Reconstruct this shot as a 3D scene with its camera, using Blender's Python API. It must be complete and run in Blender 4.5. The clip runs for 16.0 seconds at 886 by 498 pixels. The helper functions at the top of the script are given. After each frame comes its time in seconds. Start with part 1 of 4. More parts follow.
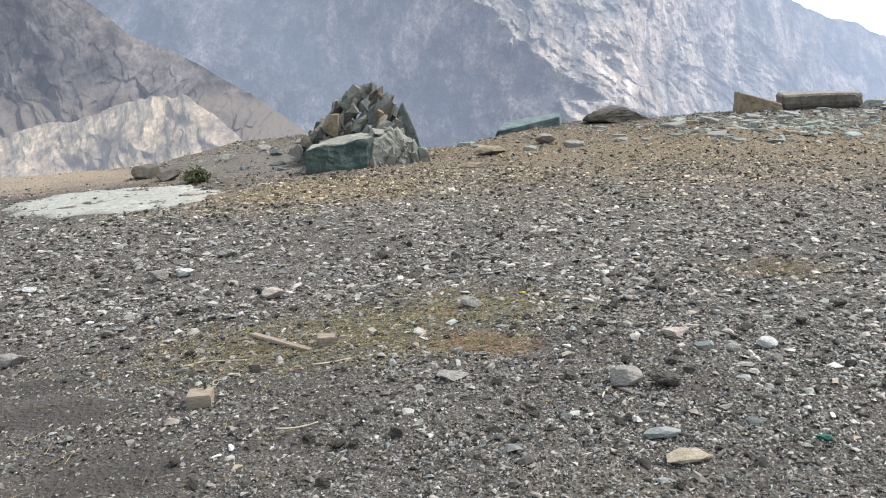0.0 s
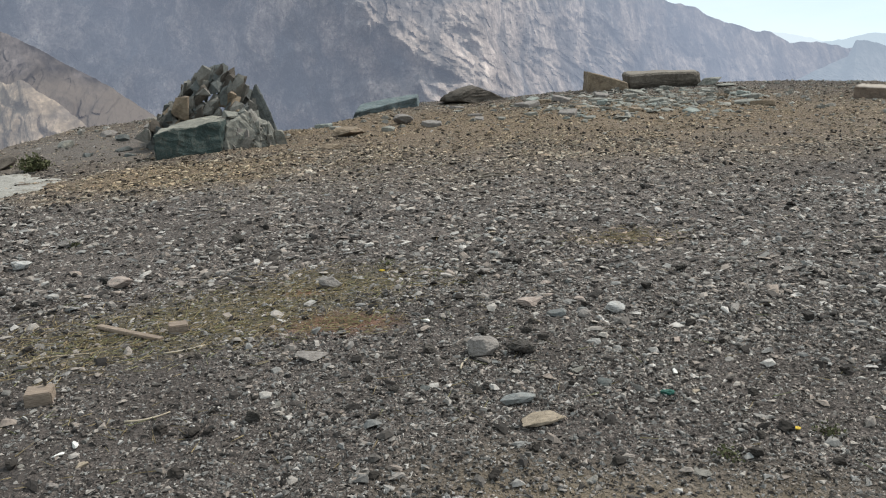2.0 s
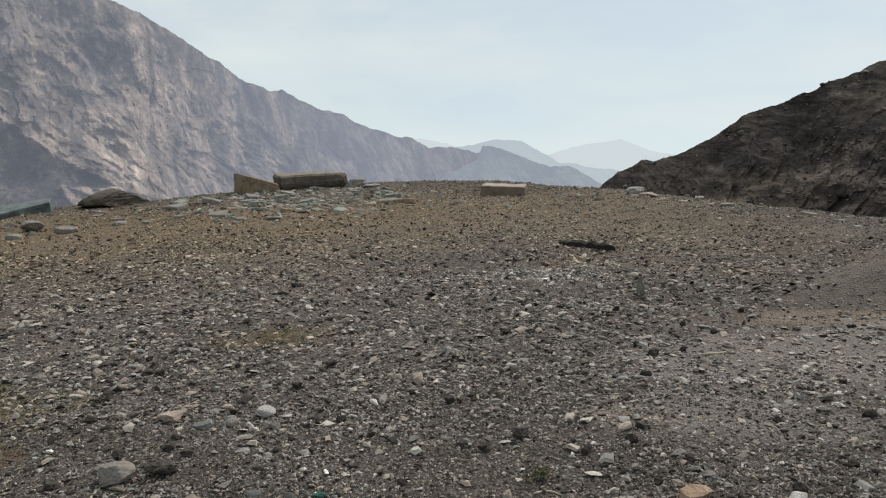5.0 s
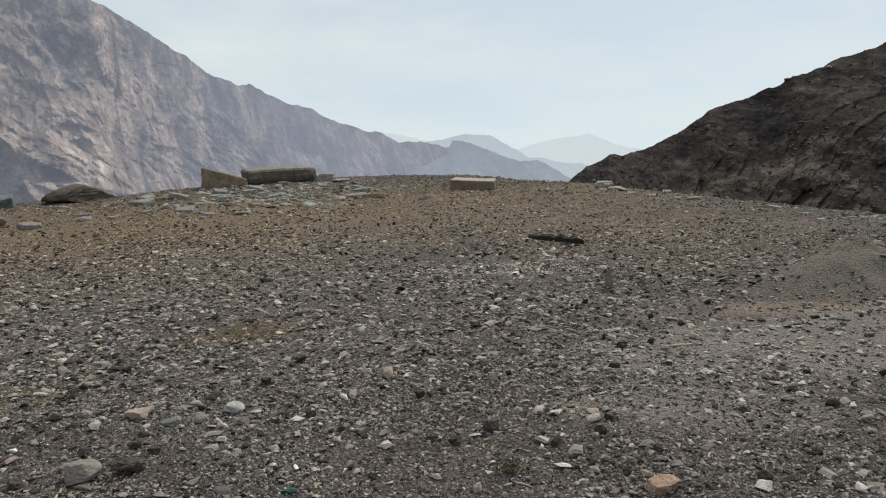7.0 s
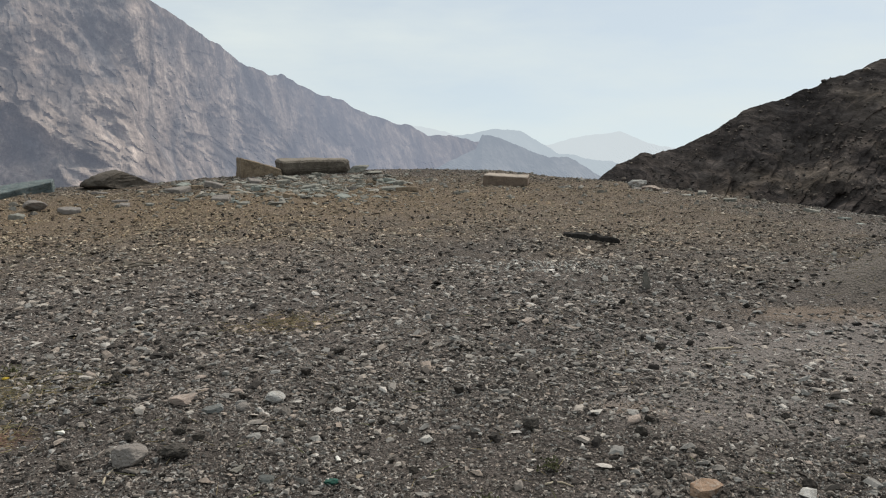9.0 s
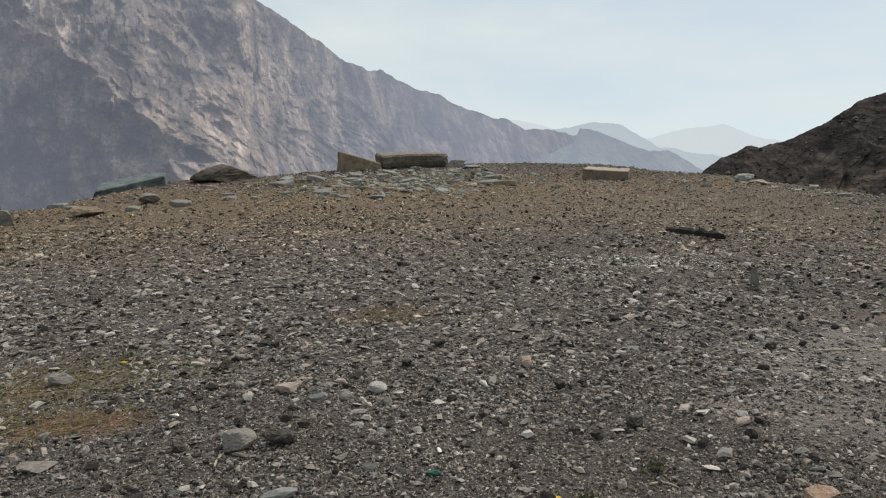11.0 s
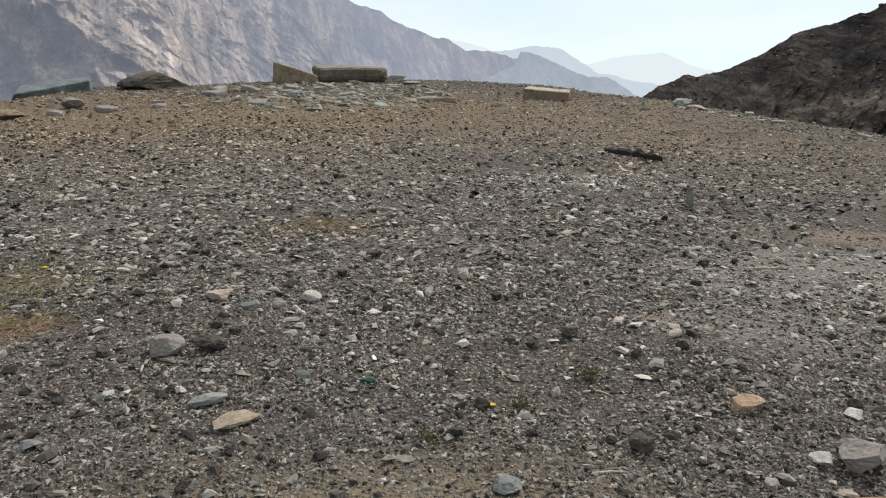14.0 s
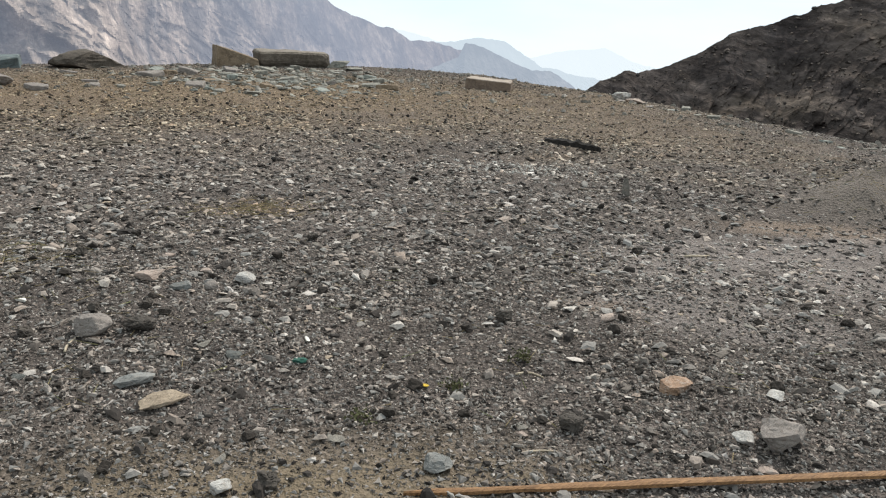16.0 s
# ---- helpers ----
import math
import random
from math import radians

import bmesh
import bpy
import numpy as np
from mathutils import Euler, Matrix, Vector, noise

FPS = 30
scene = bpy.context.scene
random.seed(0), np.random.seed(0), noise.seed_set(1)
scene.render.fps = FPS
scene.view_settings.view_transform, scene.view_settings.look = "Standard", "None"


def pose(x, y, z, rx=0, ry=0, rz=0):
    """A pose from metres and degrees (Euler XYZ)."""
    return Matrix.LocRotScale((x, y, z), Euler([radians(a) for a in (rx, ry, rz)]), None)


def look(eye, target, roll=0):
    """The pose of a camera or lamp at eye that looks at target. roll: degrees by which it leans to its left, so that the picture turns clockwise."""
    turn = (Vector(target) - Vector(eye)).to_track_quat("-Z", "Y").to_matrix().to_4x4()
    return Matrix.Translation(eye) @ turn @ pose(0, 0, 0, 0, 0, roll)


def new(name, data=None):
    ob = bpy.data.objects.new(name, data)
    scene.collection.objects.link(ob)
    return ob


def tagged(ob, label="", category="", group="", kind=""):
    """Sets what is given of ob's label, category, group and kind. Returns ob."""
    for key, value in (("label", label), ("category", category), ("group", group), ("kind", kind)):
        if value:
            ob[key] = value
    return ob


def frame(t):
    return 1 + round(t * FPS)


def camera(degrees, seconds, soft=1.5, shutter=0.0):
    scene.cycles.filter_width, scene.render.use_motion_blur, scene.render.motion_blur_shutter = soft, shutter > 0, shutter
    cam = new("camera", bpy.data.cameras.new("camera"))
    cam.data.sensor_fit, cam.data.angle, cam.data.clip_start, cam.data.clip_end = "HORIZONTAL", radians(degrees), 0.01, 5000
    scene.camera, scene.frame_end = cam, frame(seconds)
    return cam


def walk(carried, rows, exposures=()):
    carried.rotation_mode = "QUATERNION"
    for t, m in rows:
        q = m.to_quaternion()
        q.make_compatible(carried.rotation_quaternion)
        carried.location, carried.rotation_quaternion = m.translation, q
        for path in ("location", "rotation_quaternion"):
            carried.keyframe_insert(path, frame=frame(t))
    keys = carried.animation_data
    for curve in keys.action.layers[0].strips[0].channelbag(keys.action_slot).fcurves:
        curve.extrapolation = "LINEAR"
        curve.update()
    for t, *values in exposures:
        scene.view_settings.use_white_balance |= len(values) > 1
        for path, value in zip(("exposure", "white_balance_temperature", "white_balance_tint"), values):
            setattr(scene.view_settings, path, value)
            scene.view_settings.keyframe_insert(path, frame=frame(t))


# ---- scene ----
cam = camera(55.39, 16.0, 1.15)
# seconds, x, y, z, turn, tilt, lean
ROWS = [
    (0.0, 0.000, 0.000, 1.500, 0.00, -14.00, 2.65),
    (0.3, 0.013, -0.004, 1.496, -1.64, -13.73, 3.06),
    (0.5, 0.021, -0.006, 1.494, -2.26, -13.82, 3.33),
    (1.0, 0.022, -0.005, 1.496, -5.22, -14.08, 2.81),
    (1.5, 0.039, 0.007, 1.488, -8.19, -14.26, 2.36),
    (2.0, 0.048, 0.008, 1.462, -9.34, -15.52, 2.43),
    (2.5, 0.107, 0.039, 1.451, -10.82, -16.20, 2.68),
    (2.7, 0.116, 0.046, 1.466, -12.77, -14.19, 2.88),
    (2.8, 0.121, 0.050, 1.473, -14.13, -13.33, 3.14),
    (3.0, 0.130, 0.057, 1.488, -18.36, -10.47, 2.26),
    (3.2, 0.154, 0.055, 1.476, -19.84, -8.46, 2.05),
    (3.5, 0.190, 0.053, 1.457, -23.24, -8.83, 2.05),
    (4.0, 0.192, 0.061, 1.438, -27.60, -8.90, 1.58),
    (4.5, 0.174, 0.057, 1.440, -30.50, -9.09, 0.98),
    (7.0, 0.177, 0.055, 1.435, -34.11, -9.82, 1.05),
    (7.5, 0.179, 0.047, 1.435, -34.47, -9.91, 0.09),
    (8.0, 0.146, 0.061, 1.433, -33.80, -10.00, -0.47),
    (8.5, 0.128, 0.069, 1.428, -33.15, -10.39, -0.42),
    (9.0, 0.106, 0.094, 1.447, -32.07, -10.21, -0.16),
    (9.2, 0.098, 0.104, 1.447, -30.66, -10.02, -0.23),
    (9.5, 0.086, 0.118, 1.448, -27.71, -10.29, -0.15),
    (10.0, 0.084, 0.114, 1.453, -25.78, -10.46, 0.25),
    (12.5, 0.092, 0.119, 1.409, -25.60, -11.34, 0.42),
    (13.0, 0.099, 0.122, 1.395, -26.87, -13.10, 0.06),
    (13.3, 0.095, 0.142, 1.373, -28.04, -15.04, -0.36),
    (13.5, 0.092, 0.156, 1.359, -28.12, -16.16, -0.75),
    (13.7, 0.099, 0.167, 1.360, -28.86, -16.23, -1.14),
    (14.0, 0.110, 0.184, 1.362, -29.48, -15.84, -1.83),
    (14.5, 0.137, 0.176, 1.352, -30.57, -15.65, -2.41),
    (15.0, 0.128, 0.178, 1.340, -30.65, -15.69, -2.55),
    (15.5, 0.120, 0.176, 1.345, -31.65, -15.69, -3.02),
    (16.0, 0.132, 0.170, 1.327, -33.06, -16.31, -3.68),
]
EXPOSURES = [(0.0, 0.97, 5950, 8), (0.5, 0.57, 6000, 8), (1.0, 0.37, 5950, 8), (1.5, 0.38, 6080, 8), (2.0, 0.33, 6150, 8), (2.6, 0.36, 6150, 8), (3.0, 0.55, 6050, 8), (3.5, 0.12, 6250, 9), (4.5, -0.05, 6500, 9), (7.0, -0.05, 6450, 10), (10.0, -0.05, 6500, 10), (12.5, -0.1, 6500, 10), (13.0, -0.05, 6500, 10), (13.5, 0.05, 6500, 10), (14.0, 0.28, 6450, 10), (16.0, 0.41, 6400, 10)]
walk(cam, [(t, pose(x, y, z, 90 + tilt, lean, turn)) for t, x, y, z, turn, tilt, lean in ROWS], EXPOSURES)

# ---- light ----
SUN_AZ, SUN_EL = 64.0, 48.0
world = bpy.data.worlds.new("hazy_sky")
scene.world = world
world.use_nodes = True
wn, wl = world.node_tree.nodes, world.node_tree.links
sky = wn.new("ShaderNodeTexSky")
sky.sky_type, sky.sun_disc = "NISHITA", False
sky.sun_elevation, sky.sun_rotation = radians(SUN_EL), radians(SUN_AZ)
sky.altitude, sky.air_density, sky.dust_density, sky.ozone_density = 300, 1.0, 0.8, 1.5
# the plateau stands high: the sky's rim lies below eye level
way = wn.new("ShaderNodeTexCoord")
dip = wn.new("ShaderNodeMapping")
dip.inputs["Location"].default_value = (0, 0, 0.16)
wl.new(way.outputs["Generated"], dip.inputs["Vector"])
wl.new(dip.outputs[0], sky.inputs["Vector"])
# thin high cloud and dust whiten it
wisp = wn.new("ShaderNodeTexNoise")
wisp.inputs["Scale"].default_value, wisp.inputs["Detail"].default_value, wisp.inputs["Roughness"].default_value = 2.2, 6.0, 0.55
flat = wn.new("ShaderNodeMapping")
flat.inputs["Scale"].default_value = (1.0, 1.0, 4.0)
wl.new(way.outputs["Generated"], flat.inputs["Vector"])
wl.new(flat.outputs[0], wisp.inputs["Vector"])
share = wn.new("ShaderNodeMapRange")
for k, v in enumerate((0.40, 0.66, 0.62, 0.97)):
    share.inputs[k + 1].default_value = v
wl.new(wisp.outputs["Fac"], share.inputs[0])
white = wn.new("ShaderNodeMix")
white.data_type = "RGBA"
white.inputs[7].default_value = (7.75, 8.45, 8.35, 1.0)
wl.new(share.outputs[0], white.inputs[0])
wl.new(sky.outputs[0], white.inputs[6])
wl.new(white.outputs[2], wn["Background"].inputs[0])
wn["Background"].inputs[1].default_value = 0.1
sun = new("sun", bpy.data.lights.new("sun", "SUN"))
sun.data.energy, sun.data.angle, sun.data.color = 3.3, radians(2.0), (1.0, 0.93, 0.83)
sa, se = radians(SUN_AZ), radians(SUN_EL)
sun.matrix_world = look((30 * math.sin(sa) * math.cos(se), 30 * math.cos(sa) * math.cos(se), 30 * math.sin(se)), (0, 0, 0))


# ---- materials ----
class Mat:
    """A node material under construction."""

    def __init__(self, name, rough=0.9, spec=0.3):
        self.m = bpy.data.materials.new(name)
        self.m.use_nodes = True
        self.t = self.m.node_tree
        self.b = self.t.nodes["Principled BSDF"]
        self.b.inputs["Roughness"].default_value = rough
        self.b.inputs["Specular IOR Level"].default_value = spec
        self.pos = self.t.nodes.new("ShaderNodeNewGeometry").outputs["Position"]

    def node(self, kind, **values):
        n = self.t.nodes.new(kind)
        for k, v in values.items():
            n.inputs[k].default_value = v
        return n

    def link(self, a, b):
        self.t.links.new(a, b)

    def noise(self, scale, detail=6.0, rough=0.6, vec=None, warp=0.0):
        n = self.node("ShaderNodeTexNoise", Scale=scale, Detail=detail, Roughness=rough, Distortion=warp)
        self.link(vec or self.pos, n.inputs["Vector"])
        return n.outputs["Fac"]

    def voronoi(self, scale, vec=None, feature="F1", out="Distance"):
        n = self.node("ShaderNodeTexVoronoi", Scale=scale)
        n.feature = feature
        self.link(vec or self.pos, n.inputs["Vector"])
        return n.outputs[out]

    def stretch(self, x, y, z, turn=0.0, tip=0.0):
        n = self.node("ShaderNodeMapping", Scale=(x, y, z), Rotation=(0.0, radians(tip), radians(turn)))
        self.link(self.pos, n.inputs["Vector"])
        return n.outputs[0]

    def ramp(self, fac, *stops):
        n = self.t.nodes.new("ShaderNodeValToRGB")
        e = n.color_ramp.elements
        while len(e) < len(stops):
            e.new(1.0)
        for el, (p, c) in zip(e, stops):
            el.position, el.color = p, (*c, 1.0) if isinstance(c, tuple) else (c, c, c, 1.0)
        self.link(fac, n.inputs[0])
        return n.outputs[0]

    def mix(self, fac, a, b, how="MIX"):
        n = self.t.nodes.new("ShaderNodeMix")
        n.data_type, n.blend_type = "RGBA", how
        for sock, v in ((n.inputs[0], fac), (n.inputs[6], a), (n.inputs[7], b)):
            if isinstance(v, (int, float)):
                sock.default_value = v
            elif isinstance(v, tuple):
                sock.default_value = (*v, 1.0)
            else:
                self.link(v, sock)
        return n.outputs[2]

    def math(self, op, a, b=0.0, clamp=False):
        n = self.t.nodes.new("ShaderNodeMath")
        n.operation, n.use_clamp = op, clamp
        for sock, v in zip(n.inputs, (a, b)):
            if isinstance(v, (int, float)):
                sock.default_value = v
            else:
                self.link(v, sock)
        return n.outputs[0]

    def patch(self, x, y, rx, ry, turn=0.0, edge=0.45, ragged=0.5, fine=1.4):
        """1 inside a ragged-edged ellipse on the ground, 0 outside."""
        s = self.t.nodes.new("ShaderNodeVectorMath")
        s.operation = "SUBTRACT"
        self.link(self.pos, s.inputs[0])
        s.inputs[1].default_value = (x, y, 0)
        r = self.node("ShaderNodeVectorRotate", Angle=radians(-turn))
        r.rotation_type = "Z_AXIS"
        self.link(s.outputs[0], r.inputs["Vector"])
        k = self.t.nodes.new("ShaderNodeVectorMath")
        k.operation = "MULTIPLY"
        self.link(r.outputs[0], k.inputs[0])
        k.inputs[1].default_value = (1 / rx, 1 / ry, 0)
        ln = self.t.nodes.new("ShaderNodeVectorMath")
        ln.operation = "LENGTH"
        self.link(k.outputs[0], ln.inputs[0])
        d = self.math("ADD", ln.outputs["Value"], self.math("MULTIPLY", self.math("SUBTRACT", self.noise(fine, 7, 0.65), 0.5), ragged * 4))
        n = self.t.nodes.new("ShaderNodeMapRange")
        n.interpolation_type = "SMOOTHSTEP"
        self.link(d, n.inputs[0])
        n.inputs[1].default_value, n.inputs[2].default_value, n.inputs[3].default_value, n.inputs[4].default_value = 1 + edge, 1 - edge, 0, 1
        return n.outputs[0]

    def bump(self, height, strength=0.5, distance=0.02, after=None):
        n = self.node("ShaderNodeBump", Strength=strength, Distance=distance)
        self.link(height, n.inputs["Height"])
        if after is not None:
            self.link(after, n.inputs["Normal"])
        return n.outputs[0]

    def done(self, colour, normal=None):
        if isinstance(colour, tuple):
            self.b.inputs["Base Color"].default_value = (*colour, 1.0)
        else:
            self.link(colour, self.b.inputs["Base Color"])
        if normal is not None:
            self.link(normal, self.b.inputs["Normal"])
        return self.m


def per_island(mm):
    return mm.t.nodes.new("ShaderNodeNewGeometry").outputs["Random Per Island"]


def ground_material():
    mm = Mat("gravel_ground", 0.95, 0.2)
    big = mm.noise(0.5, 5, 0.6)
    mid = mm.noise(4.0, 6, 0.65)
    fine = mm.noise(60.0, 4, 0.7)
    col = mm.ramp(mm.math("ADD", mm.math("MULTIPLY", big, 0.5), mm.math("MULTIPLY", mid, 0.5)), (0.32, (0.052, 0.045, 0.037)), (0.5, (0.09, 0.078, 0.066)), (0.68, (0.15, 0.131, 0.11)))
    cell = mm.voronoi(75.0, out="Color")
    grit = mm.ramp(cell, (0.0, 0.35), (0.4, 0.85), (0.75, 1.2), (1.0, 2.3))
    col = mm.mix(0.85, col, mm.mix(1.0, col, grit, "MULTIPLY"))
    slabs = mm.ramp(mm.voronoi(28.0, mm.stretch(1.0, 1.6, 1.0, 20), out="Color"), (0.0, 0.6), (0.6, 1.0), (1.0, 1.5))
    col = mm.mix(0.6, col, mm.mix(1.0, col, slabs, "MULTIPLY"))
    specks = mm.ramp(mm.voronoi(170.0, out="Color"), (0.0, 0.4), (0.5, 0.9), (0.8, 1.3), (1.0, 2.6))
    col = mm.mix(0.8, col, mm.mix(1.0, col, specks, "MULTIPLY"))
    col = mm.mix(0.45, col, mm.mix(1.0, col, mm.ramp(fine, (0.3, 0.45), (0.7, 1.5)), "MULTIPLY"))
    # straw-coloured band along the brink
    straw = mm.math("MAXIMUM", mm.patch(3.5, 11.1, 7.5, 2.7, -8, 0.95), mm.patch(-1.2, 8.9, 1.6, 0.9, 25, 0.6))
    straw = mm.math("MAXIMUM", straw, mm.math("MULTIPLY", mm.patch(7.5, 8.5, 2.2, 3.0, 0, 0.6), 0.6))
    col = mm.mix(mm.math("MULTIPLY", straw, 0.75), col, (0.175, 0.128, 0.074))
    # the open middle of the plateau is a little paler
    dry = mm.patch(2.8, 7.6, 5.5, 3.0, 0, 0.95)
    col = mm.mix(mm.math("MULTIPLY", dry, 0.18), col, (0.205, 0.178, 0.148))
    # dry grass stains, dust and sand
    grass = mm.math("MAXIMUM", mm.patch(-0.6, 4.2, 0.75, 0.35, 20, 0.7), mm.patch(0.1, 4.55, 0.5, 0.35, 0, 0.7))
    col = mm.mix(mm.math("MULTIPLY", grass, 0.5), col, (0.125, 0.11, 0.048))
    rust = mm.math("MAXIMUM", mm.patch(0.14, 3.97, 0.26, 0.13, 0, 0.7), mm.patch(-0.06, 4.5, 0.14, 0.08, 0, 0.7))
    col = mm.mix(mm.math("MULTIPLY", rust, 0.68), col, (0.2, 0.1, 0.055))
    dust_light = mm.math("MAXIMUM", mm.patch(5.4, 3.4, 0.7, 0.22, -35, 0.5), mm.patch(2.85, 2.85, 0.2, 0.1, -35, 0.5))
    col = mm.mix(mm.math("MULTIPLY", dust_light, 0.5), col, (0.25, 0.195, 0.14))
    pale = mm.math("MAXIMUM", mm.patch(4.3, 3.0, 1.1, 0.55, -30, 0.3, 0.75, 4.5), mm.patch(5.3, 2.9, 0.8, 0.4, -20, 0.3, 0.75, 4.5))
    pale = mm.math("MAXIMUM", pale, mm.patch(3.3, 2.55, 0.6, 0.3, -40, 0.3, 0.75, 5.0))
    col = mm.mix(mm.math("MULTIPLY", pale, 0.6), col, (0.22, 0.2, 0.177))
    mud = mm.patch(1.0, 2.05, 0.7, 0.3, -25, 0.7)
    col = mm.mix(mm.math("MULTIPLY", mud, 0.75), col, (0.19, 0.155, 0.098))
    sand = mm.patch(-6.0, 10.5, 2.4, 1.0, 5, 0.4, 0.3)
    col = mm.mix(mm.math("MULTIPLY", sand, 0.7), col, (0.3, 0.235, 0.165))
    slate = mm.patch(-2.6, 11.6, 1.3, 1.7, 0, 0.5)
    col = mm.mix(mm.math("MULTIPLY", slate, 0.6), col, (0.12, 0.115, 0.105))
    soil = mm.patch(6.75, 3.75, 0.9, 0.5, 0, 0.4, 0.2)
    col = mm.mix(mm.math("MULTIPLY", soil, 0.7), col, (0.165, 0.148, 0.122))
    olive = mm.patch(7.9, 4.25, 0.8, 0.4, 20, 0.6)
    col = mm.mix(mm.math("MULTIPLY", olive, 0.6), col, (0.19, 0.17, 0.095))
    # three small dark smudges in the left foreground
    smudge = mm.math("MAXIMUM", mm.patch(-1.76, 3.35, 0.32, 0.13, 10, 0.5, 0.25), mm.patch(-1.27, 2.78, 0.28, 0.12, 15, 0.5, 0.25))
    smudge = mm.math("MAXIMUM", smudge, mm.patch(-1.99, 3.68, 0.24, 0.09, 0, 0.5, 0.25))
    col = mm.mix(mm.math("MULTIPLY", smudge, 0.85), col, (0.04, 0.036, 0.032))
    loam = mm.math("MAXIMUM", mm.patch(-1.5, 3.2, 1.4, 0.9, 0, 0.7), mm.math("MULTIPLY", mm.patch(0.75, 3.1, 0.8, 0.7, -10, 0.8), 0.7))
    col = mm.mix(mm.math("MULTIPLY", loam, 0.5), col, (0.065, 0.056, 0.047))
    col = mm.mix(1.0, col, (1.02, 0.985, 1.04), "MULTIPLY")
    n1 = mm.bump(mm.voronoi(150.0), 0.6, 0.008, mm.bump(mm.voronoi(45.0), 0.8, 0.02))
    n2 = mm.bump(fine, 0.5, 0.01, n1)
    return mm.done(col, n2)


def stones_material(name, *stops, grain=90.0, rough=0.9, dusty=False):
    """Loose stones: one tone for each stone, with grain."""
    mm = Mat(name, rough, 0.3)
    col = mm.ramp(per_island(mm), *stops)
    if dusty:
        straw = mm.math("MAXIMUM", mm.patch(3.5, 11.1, 7.5, 2.8, -8, 0.95), mm.math("MULTIPLY", mm.patch(7.5, 8.5, 2.2, 3.0, 0, 0.95), 0.65))
        straw = mm.math("MAXIMUM", straw, mm.patch(-1.2, 8.9, 1.6, 0.9, 25, 0.6))
        col = mm.mix(mm.math("MULTIPLY", straw, 0.85), col, mm.mix(1.0, col, (1.38, 1.17, 0.82), "MULTIPLY"))
        greyer = mm.patch(2.6, 6.8, 4.8, 2.9, 5, 0.95)
        col = mm.mix(mm.math("MULTIPLY", greyer, 0.8), col, mm.mix(1.0, col, (1.38, 1.36, 1.34), "MULTIPLY"))
        near = mm.patch(2.5, 2.5, 1.5, 0.8, -35, 0.95)
        col = mm.mix(mm.math("MULTIPLY", near, 0.6), col, mm.mix(1.0, col, (1.5, 1.46, 1.42), "MULTIPLY"))
        bleached = mm.math("MAXIMUM", mm.patch(4.5, 5.75, 0.6, 0.35, -35, 0.7), mm.patch(4.6, 2.8, 1.1, 0.6, -30, 0.7))
        col = mm.mix(mm.math("MULTIPLY", bleached, 0.7), col, mm.mix(1.0, col, (1.7, 1.7, 1.7), "MULTIPLY"))
        warm = mm.patch(2.04, 5.16, 0.34, 0.2, 0, 0.7)
        col = mm.mix(mm.math("MULTIPLY", warm, 0.45), col, mm.mix(1.0, col, (1.7, 1.3, 0.98), "MULTIPLY"))
    g = mm.noise(grain, 5, 0.7)
    col = mm.mix(0.7, col, mm.mix(1.0, col, mm.ramp(g, (0.3, 0.6), (0.7, 1.35)), "MULTIPLY"))
    return mm.done(col, mm.bump(g, 0.4, 0.006))


def rock_material(name, dark, light, tint, scale=1.0, dust_light=None):
    """A weathered rock: veins, stains and a rough skin."""
    mm = Mat(name, 0.88, 0.3)
    n = mm.noise(5.0 * scale, 8, 0.65, warp=0.4)
    col = mm.ramp(n, (0.3, dark), (0.55, light), (0.75, tuple(min(1.0, c * 1.25) for c in light)))
    s = mm.noise(14.0 * scale, 6, 0.7)
    col = mm.mix(mm.ramp(s, (0.5, 0.0), (0.68, 0.7)), col, tint)
    f = mm.noise(110.0 * scale, 4, 0.7)
    col = mm.mix(0.6, col, mm.mix(1.0, col, mm.ramp(f, (0.3, 0.6), (0.7, 1.35)), "MULTIPLY"))
    crack = mm.voronoi(6.0 * scale, mm.stretch(1.0, 1.0, 2.2, 20, 25), "DISTANCE_TO_EDGE")
    col = mm.mix(mm.ramp(crack, (0.0, 0.55), (0.03, 0.0)), col, tuple(c * 0.4 for c in dark))
    # paler upward faces: dust, and the light on top put into the colour
    if dust_light:
        sep = mm.t.nodes.new("ShaderNodeSeparateXYZ")
        mm.link(mm.t.nodes.new("ShaderNodeNewGeometry").outputs["Normal"], sep.inputs[0])
        lies = mm.math("MULTIPLY", mm.math("SUBTRACT", sep.outputs[2], 0.6), 4.0, True)
        col = mm.mix(mm.math("MULTIPLY", lies, mm.ramp(n, (0.3, 0.4), (0.6, 0.9))), col, dust_light)
    b = mm.bump(n, 0.6, 0.05 / scale)
    b = mm.bump(f, 0.5, 0.008 / scale, b)
    return mm.done(col, b)


def wood_material(name, dark, light):
    mm = Mat(name, 0.75, 0.3)
    g = mm.noise(18.0, 6, 0.6, mm.stretch(1.0, 14.0, 14.0, -23), 0.3)
    col = mm.ramp(g, (0.3, dark), (0.7, light))
    s = mm.noise(6.0, 4, 0.6)
    col = mm.mix(mm.ramp(s, (0.5, 0.0), (0.75, 0.5)), col, tuple(c * 0.6 for c in dark))
    return mm.done(col, mm.bump(g, 0.4, 0.004))


